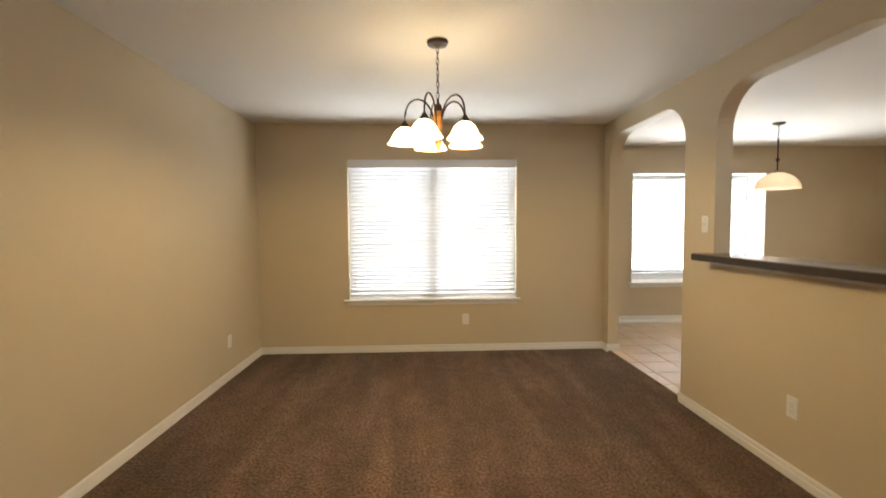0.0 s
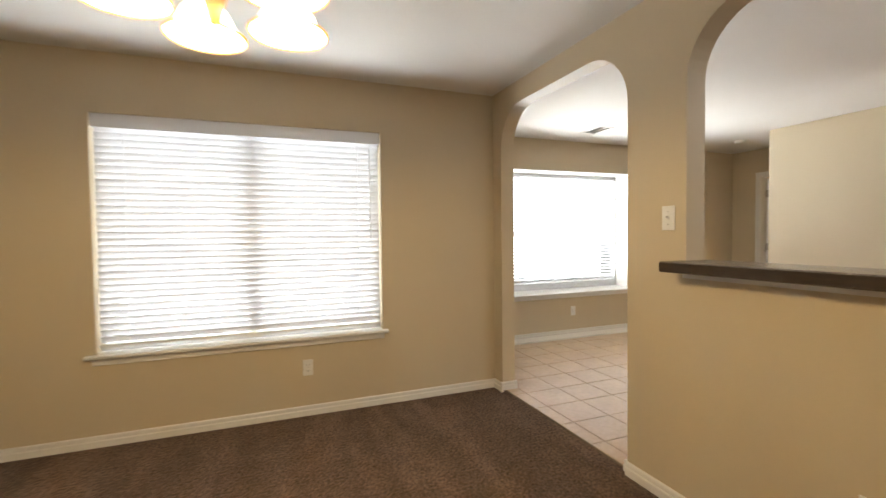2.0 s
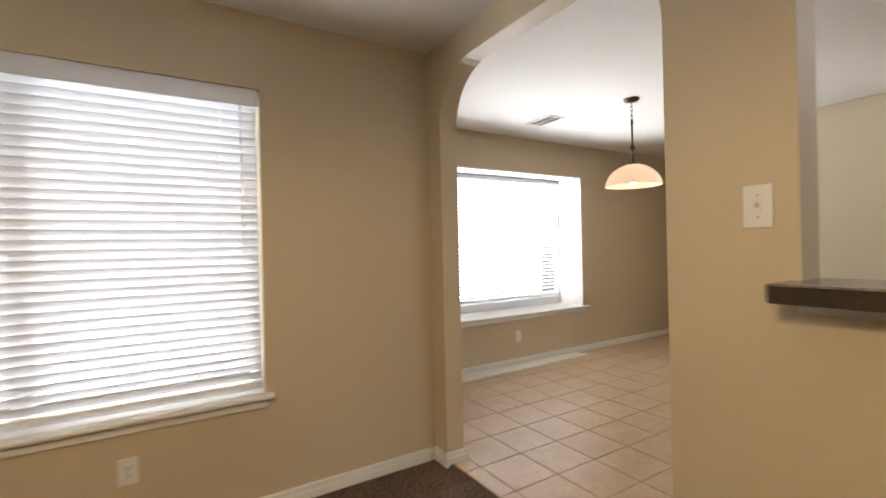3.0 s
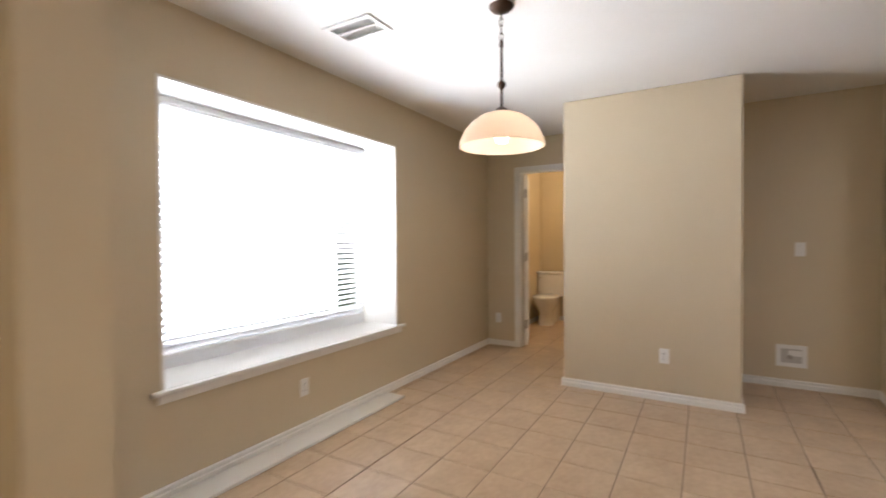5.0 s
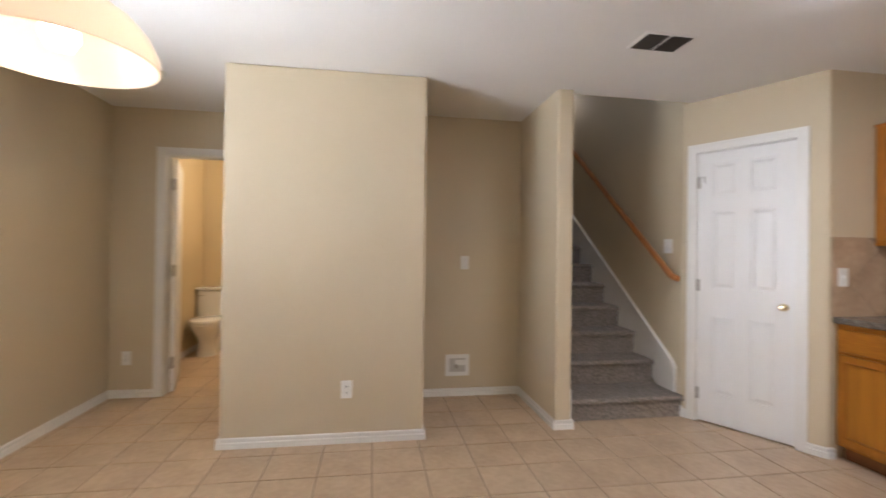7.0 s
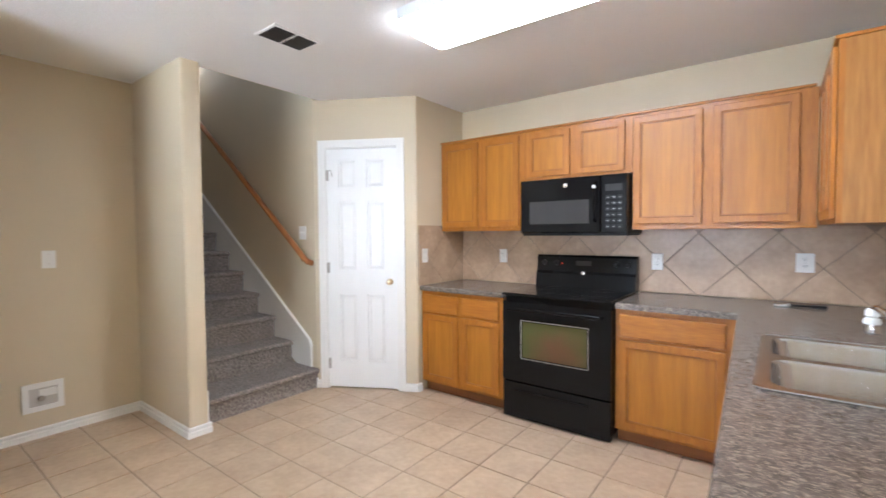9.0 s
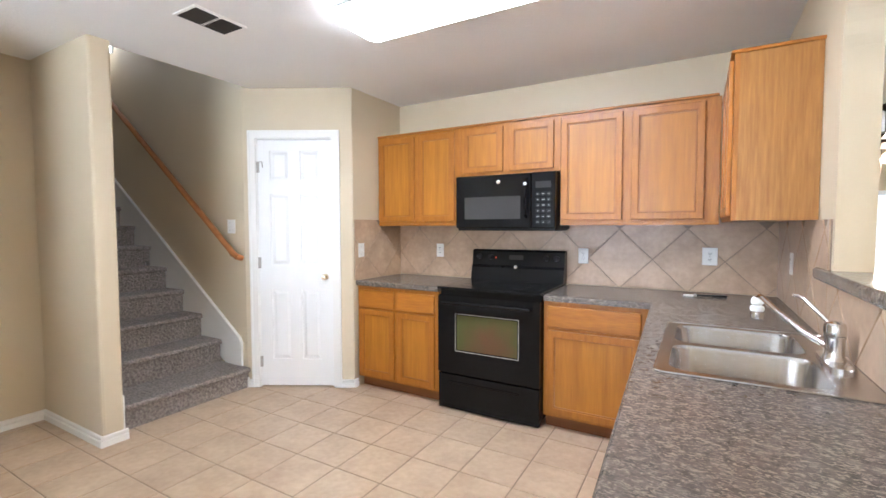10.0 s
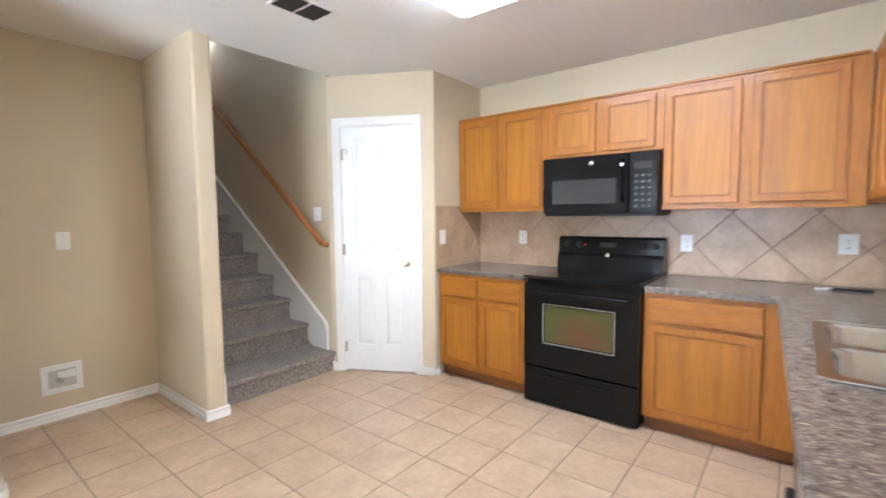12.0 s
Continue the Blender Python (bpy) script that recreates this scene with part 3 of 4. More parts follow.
for k in range(5):
    a = radians(72 * k + 30)
    d = Vector((math.cos(a), math.sin(a), 0))
    R = 0.20
    pts = [d * (0.02 + (R - 0.02) * (1 - math.cos(math.pi * s / 14)) / 2) + Vector((0, 0, -0.53 + 0.165 * math.sin(math.pi * s / 14) ** 0.8 + 0.06 * s / 14)) for s in range(15)]
    arm = part("arm", tube(pts, 0.0055, 8), M_BRONZE, ch, smooth=True)
    cup = part("socket_cup", moved(lathe([(0, 0.012), (0.008, 0.012), (0.014, 0.0), (0.03, -0.022), (0.033, -0.034), (0, -0.034)], 18), pose(d.x * R, d.y * R, -0.47)), M_BRONZE, ch, smooth=True)
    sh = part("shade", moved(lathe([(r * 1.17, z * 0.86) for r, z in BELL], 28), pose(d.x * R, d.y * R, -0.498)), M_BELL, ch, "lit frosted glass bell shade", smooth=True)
    part("rim_band", moved(lathe([(0.102, -0.0955), (0.1065, -0.092), (0.108, -0.096), (0.1065, -0.0995), (0.102, -0.0985), (0.102, -0.0955)], 28), pose(d.x * R, d.y * R, -0.498)), M_AMBERRIM, sh, "amber glass rim", smooth=True)
    part("bulb", moved(lathe([(0, -0.066), (0.013, -0.061), (0.02, -0.046), (0.018, -0.03), (0.01, -0.014), (0.01, 0)], 16), pose(d.x * R, d.y * R, -0.50)), M_BULB, sh, "lit bulb", smooth=True)
    point_lamp("chandelier_bulb", (CX + d.x * R, CY + d.y * R, H - 0.592), P_CHAND, WARM, 0.02)

PX, PY = 1.872, -0.082
pl = thing("pendant_lamp", pose(PX, PY, H), "bronze rod pendant with lit alabaster glass bowl shade", "pendant lamp")
part("canopy", lathe([(0, -0.03), (0.012, -0.03), (0.05, -0.02), (0.062, -0.007), (0.062, 0)], 32), M_BRONZE, pl, smooth=True)
for i in range(4):
    pts = [Vector((0.008 * math.cos(a), 0, 0.024 * math.sin(a))) for a in [2 * math.pi * k / 14 for k in range(15)]]
    part("chain_link", moved(tube(pts, 0.0025, 6), pose(0, 0, -0.045 - i * 0.037, 0, 0, 90 * (i % 2) + 30)), M_BRONZE, pl)
part("rod", lathe([(0, -0.17), (0.008, -0.17), (0.012, -0.20), (0.007, -0.21), (0.007, -0.375), (0.02, -0.385), (0.022, -0.40), (0.012, -0.415), (0.007, -0.42), (0.007, -0.505), (0.03, -0.52), (0.045, -0.535), (0, -0.538)], 18), M_BRONZE, pl, smooth=True)
BOWL = [(0.02, -0.582), (0.06, -0.59), (0.11, -0.61), (0.155, -0.645), (0.19, -0.69), (0.212, -0.745), (0.216, -0.778), (0.211, -0.78), (0.206, -0.745), (0.184, -0.694), (0.15, -0.65), (0.107, -0.616), (0.058, -0.596), (0.02, -0.588)]
bs = part("shade", lathe([(r, -0.532 + (z + 0.582) * 0.9) for r, z in BOWL], 48), M_ALABASTER, pl, "lit alabaster glass bowl shade", smooth=True)
part("bulb", lathe([(0, -0.695), (0.025, -0.688), (0.04, -0.655), (0.034, -0.62), (0.016, -0.58), (0.016, -0.54)], 20), M_BULB, bs, "lit round bulb", smooth=True)
point_lamp("pendant_bulb", (PX, PY, H - 0.715), P_PEND, (1.0, 0.88, 0.74), 0.04)

fl = thing("ceiling_light", pose(1.53, -2.775, H), "long fluorescent ceiling light with lit white acrylic lens", "ceiling light")
part("base", box(-0.626, 0.626, -0.21, 0.21, -0.062, 0, 0.006), M_VINYL, fl)
bm = bmesh.new()
prof = [(-0.208, -0.062), (-0.205, -0.066), (-0.13, -0.088), (0.13, -0.088), (0.205, -0.066), (0.208, -0.062)]
ends = [[bm.verts.new((x, y, z)) for y, z in prof] for x in (-0.625, 0.625)]
for i in range(5):
    bm.faces.new((ends[0][i], ends[0][i + 1], ends[1][i + 1], ends[1][i]))
bm.faces.new(ends[0])
bm.faces.new(ends[1][::-1])
part("diffuser", bm, M_DIFFUSER, fl, "lit white acrylic lens")

# ---- doors ----


def panel_door(name, m, w, h, label, hinge_side, knob_mat=M_BRASS):
    """A six-panel door, face towards +y, x from 0 to w."""
    d = thing(name, m, label, "door")
    d["kind"] = "structure"
    part("core", box(0, w, -0.036, -0.012, 0, h), M_DOOR, d)
    st = w * 0.165
    mid = w * 0.15
    pw = (w - 2 * st - mid) / 2
    rows = [(0.22, 0.80), (1.0, 1.58), (1.69, 1.93)]
    holes = []
    for z0, z1 in rows:
        for x0 in (st, st + pw + mid):
            holes.append(rect(x0, x0 + pw, z0, z1))
            pb = bmesh.new()
            o = [(x0 + 0.012, z0 + 0.012), (x0 + pw - 0.012, z0 + 0.012), (x0 + pw - 0.012, z1 - 0.012), (x0 + 0.012, z1 - 0.012)]
            i = [(x0 + 0.035, z0 + 0.035), (x0 + pw - 0.035, z0 + 0.035), (x0 + pw - 0.035, z1 - 0.035), (x0 + 0.035, z1 - 0.035)]
            a = [pb.verts.new((x, -0.0119, z)) for x, z in o]
            b = [pb.verts.new((x, -0.003, z)) for x, z in i]
            for k in range(4):
                pb.faces.new((a[k], a[(k + 1) % 4], b[(k + 1) % 4], b[k]))
            pb.faces.new(b)
            part("panel", pb, M_DOOR, d)
    part("stiles_and_rails", slab(rect(0, w, 0, h), holes, -0.012, 0, along_x), M_DOOR, d)
    kx = 0.06 if hinge_side == 1 else w - 0.06
    k = part("knob", moved(lathe([(0.026, 0), (0.026, 0.005), (0.01, 0.009), (0.009, 0.026), (0.019, 0.034), (0.023, 0.046), (0.016, 0.057), (0, 0.059)], 20), pose(kx, 0, 0.905, -90)), knob_mat, d, "round polished brass knob", smooth=True)
    hx = w + 0.004 if hinge_side == 1 else -0.004
    for z in (0.20, 1.02, 1.80):
        hb = tube([(hx, 0.004, z - 0.045), (hx, 0.004, z + 0.045)], 0.006, 8)
        box(hx - 0.018, hx + 0.002, -0.002, 0.001, z - 0.044, z + 0.044, bm=hb)
        part("hinge", hb, M_HINGE, d, "satin metal hinge")
    return d


def casing(m, u0, u1, h, w=0.057, t=0.016):
    """Moulded white door trim round an opening, on a face that points along +y."""
    c = thing("door_trim", m, "white painted moulded door casing", "door trim")
    c["kind"] = "structure"
    part("casing", slab([(u0 - w, 0), (u0 + 0.004, 0), (u0 + 0.004, h - 0.004), (u1 - 0.004, h - 0.004), (u1 - 0.004, 0), (u1 + w, 0), (u1 + w, h + w), (u0 - w, h + w)], [], 0.0005, t, along_x), M_TRIM, c)
    part("casing_bead", slab([(u0 - w, 0), (u0 - w + 0.016, 0), (u0 - w + 0.016, h + w - 0.016), (u1 + w - 0.016, h + w - 0.016), (u1 + w - 0.016, 0), (u1 + w, 0), (u1 + w, h + w), (u0 - w, h + w)], [], t, t + 0.005, along_x), M_TRIM, c)
    part("jamb", slab([(u0 - 0.001, 0), (u0 + 0.012, 0), (u0 + 0.012, h - 0.012), (u1 - 0.012, h - 0.012), (u1 - 0.012, 0), (u1 + 0.001, 0), (u1 + 0.001, h + 0.001), (u0 - 0.001, h + 0.001)], [], -0.112, 0.001, along_x), M_TRIM, c)
    return c


casing(DOOR_M, D0, D1, 2.045)
panel_door("door_1", DOOR_M @ pose(D0 + 0.014, -0.006, 0.012), D1 - D0 - 0.028, 2.018, "closed white six-panel pantry door with brass knob", 1)
casing(pose(4.717, 0, 0, 0, 0, 90), 0.19, 0.89, 2.055)
bathdoor = panel_door("door_2", pose(4.80, 0.862, 0.012, 0, 0, 18), 0.66, 2.02, "white six-panel bathroom door standing open inwards", 2)
for z in (0.25, 1.05, 1.80):
    part("hinge_leaf", box(-0.003, 0.001, -0.036, 0.004, z - 0.05, z + 0.05), M_HINGE, bathdoor, "dark metal hinge leaf")
# spring door stop at the top hinge of the pantry door
ds = thing("door_stop", DOOR_M @ pose(D1 - 0.02, 0.008, 1.80), "small metal hinge-pin door stop on the pantry door", "door stop")
part("bar", tube([(0, 0, 0.05), (-0.045, 0.02, 0.05), (-0.05, 0.02, 0.0)], 0.004, 8), M_HINGE, ds)

# ---- bathroom ----
to = thing("toilet", pose(6.71, 1.06, 0, 0, 0, 90), "white porcelain toilet against the bathroom wall", "toilet")
part("tank", box(-0.21, 0.21, 0.02, 0.20, 0.40, 0.74, 0.02, seg=3), M_PORCELAIN, to, smooth=True)
part("tank_lid", box(-0.225, 0.225, 0.01, 0.215, 0.74, 0.775, 0.012, seg=3), M_PORCELAIN, to, smooth=True)
bowl = lathe([(0, 0.0), (0.115, 0.0), (0.11, 0.05), (0.09, 0.14), (0.11, 0.22), (0.165, 0.31), (0.185, 0.37), (0.18, 0.39), (0, 0.39)], 32)
for v in bowl.verts:
    v.co.y *= 1.3
part("bowl", moved(bowl, pose(0, 0.44, 0)), M_PORCELAIN, to, smooth=True)
seat = lathe([(0, 0.392), (0.19, 0.392), (0.195, 0.40), (0.19, 0.425), (0.17, 0.432), (0, 0.434)], 32)
for v in seat.verts:
    v.co.y *= 1.28
part("seat_lid", moved(seat, pose(0, 0.44, 0)), M_PORCELAIN, to, "closed white seat lid", smooth=True)
part("pedestal", box(-0.10, 0.10, 0.06, 0.40, 0, 0.37, 0.03, seg=3), M_PORCELAIN, to, smooth=True)
part("flush_lever", tube([(0.13, 0.205, 0.68), (0.13, 0.235, 0.68), (0.19, 0.24, 0.675)], 0.006, 8), M_CHROME, to)
bl = thing("bath_ceiling_lamp", pose(5.75, 0.35, H), "frosted dome lamp on the bathroom ceiling", "ceiling lamp")
part("shade", lathe([(0.13, 0), (0.13, -0.02), (0.11, -0.06), (0.06, -0.085), (0, -0.09)], 28), M_SHADE, bl, smooth=True)
point_lamp("bath_bulb", (5.75, 0.35, H - 0.15), P_BATH, (1.0, 0.80, 0.54), 0.08)
th = thing("towel_hook", pose(5.55, NY - 0.012, 1.0, 0, 0, 180), "small chrome towel bar end on the bathroom wall", "towel bar")
part("rail", tube([(-0.25, 0.0, 0), (-0.25, 0.05, 0), (0.25, 0.05, 0), (0.25, 0.0, 0)], 0.008, 8), M_CHROME, th)

# ---- stairs ----
wl = thing("wall_lamp", pose(5.86, -3.264, 3.2), "small lit white glass lamp high on the stair wall", "wall lamp")
part("backplate", box(-0.06, 0.06, 0.0, 0.015, -0.09, 0.09, 0.004), M_VINYL, wl)
part("shade", box(-0.05, 0.05, 0.016, 0.10, -0.08, 0.08, 0.02, seg=3), M_LAMPGLASS, wl, "lit white glass")
point_lamp("stair_bulb", (5.86, -2.95, 3.1), P_STAIR, (1.0, 0.93, 0.86), 0.08)
SY0, SY1 = -3.262, -2.292
noses = [(3.735, 0.168)] + [(4.085 + 0.272 * k, 0.362 + 0.196 * k) for k in range(16)]
st = thing("staircase", pose(3.735, -2.78, 0), "carpeted staircase rising between two walls", "staircase")
prev = 0.0
for i, (nx, nz) in enumerate(noses):
    nxt = noses[i + 1][0] if i + 1 < len(noses) else nx + 0.9
    b = bmesh.new()
    prof = [(nx + 0.028, prev - 0.002), (nx + 0.028, nz - 0.045), (nx + 0.008, nz - 0.04), (nx, nz - 0.025), (nx + 0.003, nz - 0.01), (nx + 0.016, nz), (nxt + 0.06, nz), (nxt + 0.06, prev - 0.002)]
    put = [[b.verts.new((x - 3.735, y + 2.78, z)) for x, z in prof] for y in (SY0, SY1)]
    for k in range(len(prof)):
        j = (k + 1) % len(prof)
        b.faces.new((put[0][k], put[0][j], put[1][j], put[1][k]))
    b.faces.new(put[0])
    b.faces.new(put[1][::-1])
    part("step", b, M_STAIRCARPET, st)
    prev = nz
skirt = slab([(3.83, 0.05), (3.83, 0.345), (3.86, 0.385), (9.0, 0.385 + 0.713 * 5.14), (9.0, 3.0)], [], SY0 - 0.002, SY0 + 0.016, along_x)
structure("trim_stair_skirt", skirt, M_TRIM, "white painted sloping stair skirt board", "trim")
cap = slab([(3.83, 0.345), (3.86, 0.385), (9.0, 0.385 + 0.713 * 5.14), (9.0, 0.408 + 0.713 * 5.14), (3.85, 0.408), (3.825, 0.36)], [], SY0 - 0.002, SY0 + 0.024, along_x)
structure("trim_stair_cap", cap, M_TRIM, "white painted cap of the stair skirt board", "trim")
structure("trim_stair_post", box(3.66, 3.80, -2.302, -2.289, 0, 0.27, 0.003), M_TRIM, "short white board at the stair foot", "trim")
structure("trim_stair_foot", box(3.755, 3.79, -3.266, -3.25, 0, 0.083, 0.002), M_TRIM, "short white baseboard at the stair foot", "baseboard")
hr = thing("handrail", pose(3.80, -3.195, 1.09), "honey oak handrail on brass brackets along the stairs", "handrail")
L = 5.0
part("rail", tube([(0, -0.055, -0.02), (0.0, -0.01, -0.005), (0.03, 0, 0.0215), (L, 0, L * 0.772)], 0.025, 14), M_RAIL, hr, smooth=True)
for x in (0.1, 1.5, 2.9, 4.3):
    br = part("bracket", tube([(x, -0.066, x * 0.772 - 0.09), (x, -0.03, x * 0.772 - 0.085), (x, 0, x * 0.772 - 0.025)], 0.006, 8), M_BRASS, hr, "small brass bracket")
    part("rose", moved(lathe([(0, 0.008), (0.02, 0.006), (0.025, 0)], 14), pose(x, -0.069, x * 0.772 - 0.09, -90)), M_BRASS, br)

# ---- kitchen ----
CT = 0.885          # worktop height
FRONT = KY + 0.61   # face of the base cabinets on the stove wall


def leaf(name, parent, x0, x1, z0, z1, y, frame_w=0.043, material=None):
    """A framed oak door with a sunk panel, face towards +y at y."""
    material = material or M_OAK
    d = part(name, slab(rect(x0, x1, z0, z1), [rect(x0 + frame_w, x1 - frame_w, z0 + frame_w, z1 - frame_w)], y, y + 0.019, along_x), material, parent)
    mod = d.modifiers.new("soft_edges", "BEVEL")
    mod.width, mod.segments, mod.limit_method = 0.004, 2, "ANGLE"
    part("panel", box(x0 + frame_w - 0.001, x1 - frame_w + 0.001, y + 0.001, y + 0.007, z0 + frame_w - 0.001, z1 - frame_w + 0.001), M_OAK_PANEL_LIT, d)
    b = slab(rect(x0 + frame_w - 0.001, x1 - frame_w + 0.001, z0 + frame_w - 0.001, z1 - frame_w + 0.001), [rect(x0 + frame_w + 0.008, x1 - frame_w - 0.008, z0 + frame_w + 0.008, z1 - frame_w - 0.008)], y + 0.007, y + 0.0135, along_x)
    # dark bead colour stands for the shadow line round the sunk panel
    part("bead", b, M_OAK_BEAD_SHADE, d, "inner oak moulding darkened to stand for recess shade")
    return d


def cabinet(name, m, w, z0, z1, depth, doors, label, drawers=(), toe=0.0, low=0.0):
    """An oak cabinet unit, its back at y = 0 and its face towards +y; x from 0 to w."""
    c = thing(name, m, label, "kitchen cabinet", "kitchen cabinets")
    part("body", box(0.001, w - 0.001, 0.002, depth - 0.02, z0 + toe, z1 - low, 0.001), M_OAK_END, c)
    # face frame
    spans = sorted(doors)
    top = z1 - 0.03
    split = min([d[2] for d in drawers], default=None)
    holes = [rect(a + 0.015, b - 0.015, z0 + toe + 0.035, (split - 0.03 if split else top) - 0.005) for a, b in spans]
    holes += [rect(a + 0.015, b - 0.015, za + 0.012, zb - 0.012) for a, b, za, zb in drawers]
    part("face_frame", slab(rect(0.0, w, z0 + toe, z1), holes, depth - 0.02, depth, along_x), M_OAK, c)
    for a, b in spans:
        leaf("door", c, a, b, z0 + toe + 0.02, (split - 0.018 if split else z1 - 0.022), depth + 0.001)
    for a, b, za, zb in drawers:
        part("drawer_front", box(a, b, depth + 0.001, depth + 0.02, za, zb, 0.006), M_OAK_H, c, "plain oak drawer front")
    if toe:
        part("toe_board", box(0.0, w, 0.1, depth - 0.06, z0, z0 + toe), M_OAK_DARK, c, "dark toe-kick board")
    return c


UT, UB, UD = 2.09, 1.35, 0.325
cabinet("wall_cabinet", pose(2.19, KY, 0), 2.996 - 2.19, UB, UT, UD, [(0.045, 0.385), (0.425, 0.785)], "two-door honey oak wall cabinet beside the microwave")
cabinet("wall_cabinet", pose(1.402, KY, 0), 2.188 - 1.402, 1.715, UT, UD, [(0.045, 0.38), (0.425, 0.76)], "short two-door honey oak cabinet over the microwave")
cabinet("wall_cabinet", pose(0.455, KY, 0), 1.400 - 0.455, UB, UT, UD, [(0.08, 0.485), (0.54, 0.935)], "two-door honey oak wall cabinet over the worktop")
cabinet("corner_cabinet", pose(WT, -3.36, 0, 0, 0, -90), 0.985, UB, UT + 0.012, UD - 0.008, [(0.02, 0.31), (0.335, 0.63)], "honey oak corner wall cabinet with tall grained end panel")
def cornice(m, w, y):
    structure("trim_cabinet_top", moved(box(-0.002, w, -0.002, y + 0.014, 0, 0.016, 0.004), m), M_OAK_H, "thin oak moulding along the cabinet top", "trim")


cornice(pose(0.47, KY, UT + 0.0005), 2.526, UD)
cornice(pose(WT, -3.355, UT + 0.0125, 0, 0, -90), 1.0, UD - 0.008)
structure("trim_cabinet_bottom", box(2.19, 2.996, KY + UD - 0.03, KY + UD + 0.006, UB - 0.016, UB - 0.0005), M_OAK_H, "thin oak rail below the wall cabinets", "trim")
structure("trim_cabinet_bottom_b", box(0.455, 1.40, KY + UD - 0.03, KY + UD + 0.006, UB - 0.016, UB - 0.0005), M_OAK_H, "thin oak rail below the wall cabinets", "trim")

BD = 0.62
dz = (0.675, 0.815)
cabinet("base_cabinet", pose(2.215, KY, 0), 2.985 - 2.215, 0, CT - 0.04, BD, [(0.03, 0.365), (0.40, 0.75)], "two-door honey oak base cabinet with two drawers", [(0.03, 0.365, *dz), (0.40, 0.75, *dz)], 0.09)
cabinet("base_cabinet", pose(0.69, KY, 0), 1.418 - 0.69, 0, CT - 0.04, BD, [(0.145, 0.70)], "honey oak base cabinet with one door and a drawer", [(0.145, 0.70, *dz)], 0.09)
cabinet("sink_cabinet", pose(WT, -2.19, 0, 0, 0, -90), 1.50, 0, CT - 0.04, 0.555, [(0.04, 0.45), (0.48, 0.89), (0.93, 1.40)], "honey oak sink cabinet with doors and false drawer fronts", [(0.04, 0.45, *dz), (0.48, 0.89, *dz), (0.93, 1.40, *dz)], 0.09, 0.2)

dw = thing("dishwasher", pose(WT, -1.575, 0, 0, 0, -90), "black built-in dishwasher under the worktop", "dishwasher")
part("body", box(0.005, 0.605, 0.02, 0.55, 0.0, CT - 0.045), M_BLACKP, dw)
part("door", box(0.004, 0.606, 0.55, 0.585, 0.11, 0.70, 0.008), M_BLACK, dw, "glossy black door")
part("control_panel", box(0.004, 0.606, 0.55, 0.592, 0.705, CT - 0.05, 0.01), M_BLACKP, dw)
part("handle", box(0.15, 0.46, 0.592, 0.608, 0.74, 0.765, 0.006), M_BLACKP, dw)
part("toe_panel", box(0.01, 0.60, 0.50, 0.54, 0.0, 0.105), M_BLACKP, dw)
structure("end_panel", box(WT + 0.001, 0.67, -1.572, -1.555, 0, CT - 0.041), M_OAK_END, "oak end panel of the sink run", "end panel")

# worktops
SX0, SX1, SINK0, SINK1 = 0.135, 0.655, -3.165, -2.40
XE = 0.69
lshape = [(WT + 0.001, KY + 0.012), (1.416, KY + 0.012), (1.416, KY + 0.645), (0.783, KY + 0.645), (XE, -1.54), (WT + 0.001, -1.54)]
ct = thing("worktop", pose(0, 0, 0), "grey-brown speckled laminate worktop with rolled front edge", "worktop")
top = part("top", slab(lshape, [rect(SX0 + 0.01, SX1 - 0.01, SINK0 + 0.01, SINK1 - 0.01)], CT - 0.04, CT, level), M_LAM, ct)
mod = top.modifiers.new("rolled_edge", "BEVEL")
mod.width, mod.segments, mod.limit_method = 0.009, 3, "ANGLE"
part("front_edge", slab([(0.782, KY + 0.65), (0.786, KY + 0.65), (XE + 0.003, -1.545), (XE - 0.001, -1.545)], [], CT - 0.038, CT - 0.009, level), M_LAM, ct)
part("front_edge", box(0.79, 1.414, KY + 0.644, KY + 0.648, CT - 0.038, CT - 0.008, 0.001), M_LAM, ct)
part("end_edge", box(WT + 0.004, XE - 0.004, -1.541, -1.537, CT - 0.038, CT - 0.008, 0.001), M_LAM, ct)
ct2 = thing("worktop", pose(2.6, KY + 0.3, CT - 0.04), "short grey-brown speckled laminate worktop beside the stove", "worktop")
part("top", box(2.208 - 2.6, 2.996 - 2.6, 0.012 - 0.3, 0.645 - 0.3, 0, 0.04, 0.009, seg=3), M_LAM, ct2)

# bar top on the pass-through
bar = thing("bar_top", pose(0, -2.48, 1.107), "dark speckled laminate bar top on the pass-through", "bar top")
part("top", slab([(-0.145, 0.64), (-0.125, 0.655), (0.13, 0.655), (0.145, 0.64), (0.145, -0.80), (0.125, -0.82), (-0.125, -0.82), (-0.145, -0.80)], [], 0.0, 0.048, level), M_LAM, bar)
mod = bar.children[0].modifiers.new("rolled_edge", "BEVEL")
mod.width, mod.segments, mod.limit_method = 0.012, 3, "ANGLE"
part("edge_band", box(-0.1475, -0.1445, -0.795, 0.635, 0.004, 0.044, 0.001), M_EDGE, bar, "dark brown front edge band")
part("trim_under", box(-0.022, 0.0, -0.80, 0.62, -0.03, 0.0), M_TRIM, bar, "pale strip below the bar top")

# sink
sk = thing("sink", pose((SX0 + SX1) / 2, (SINK0 + SINK1) / 2, CT), "double-bowl stainless steel sink set in the worktop", "sink")
hw, hl = (SX1 - SX0) / 2 + 0.0, (SINK1 - SINK0) / 2
B1 = (-hw + 0.092, hw - 0.025, -hl + 0.028, -0.02)
B2 = (-hw + 0.092, hw - 0.025, 0.02, hl - 0.028)


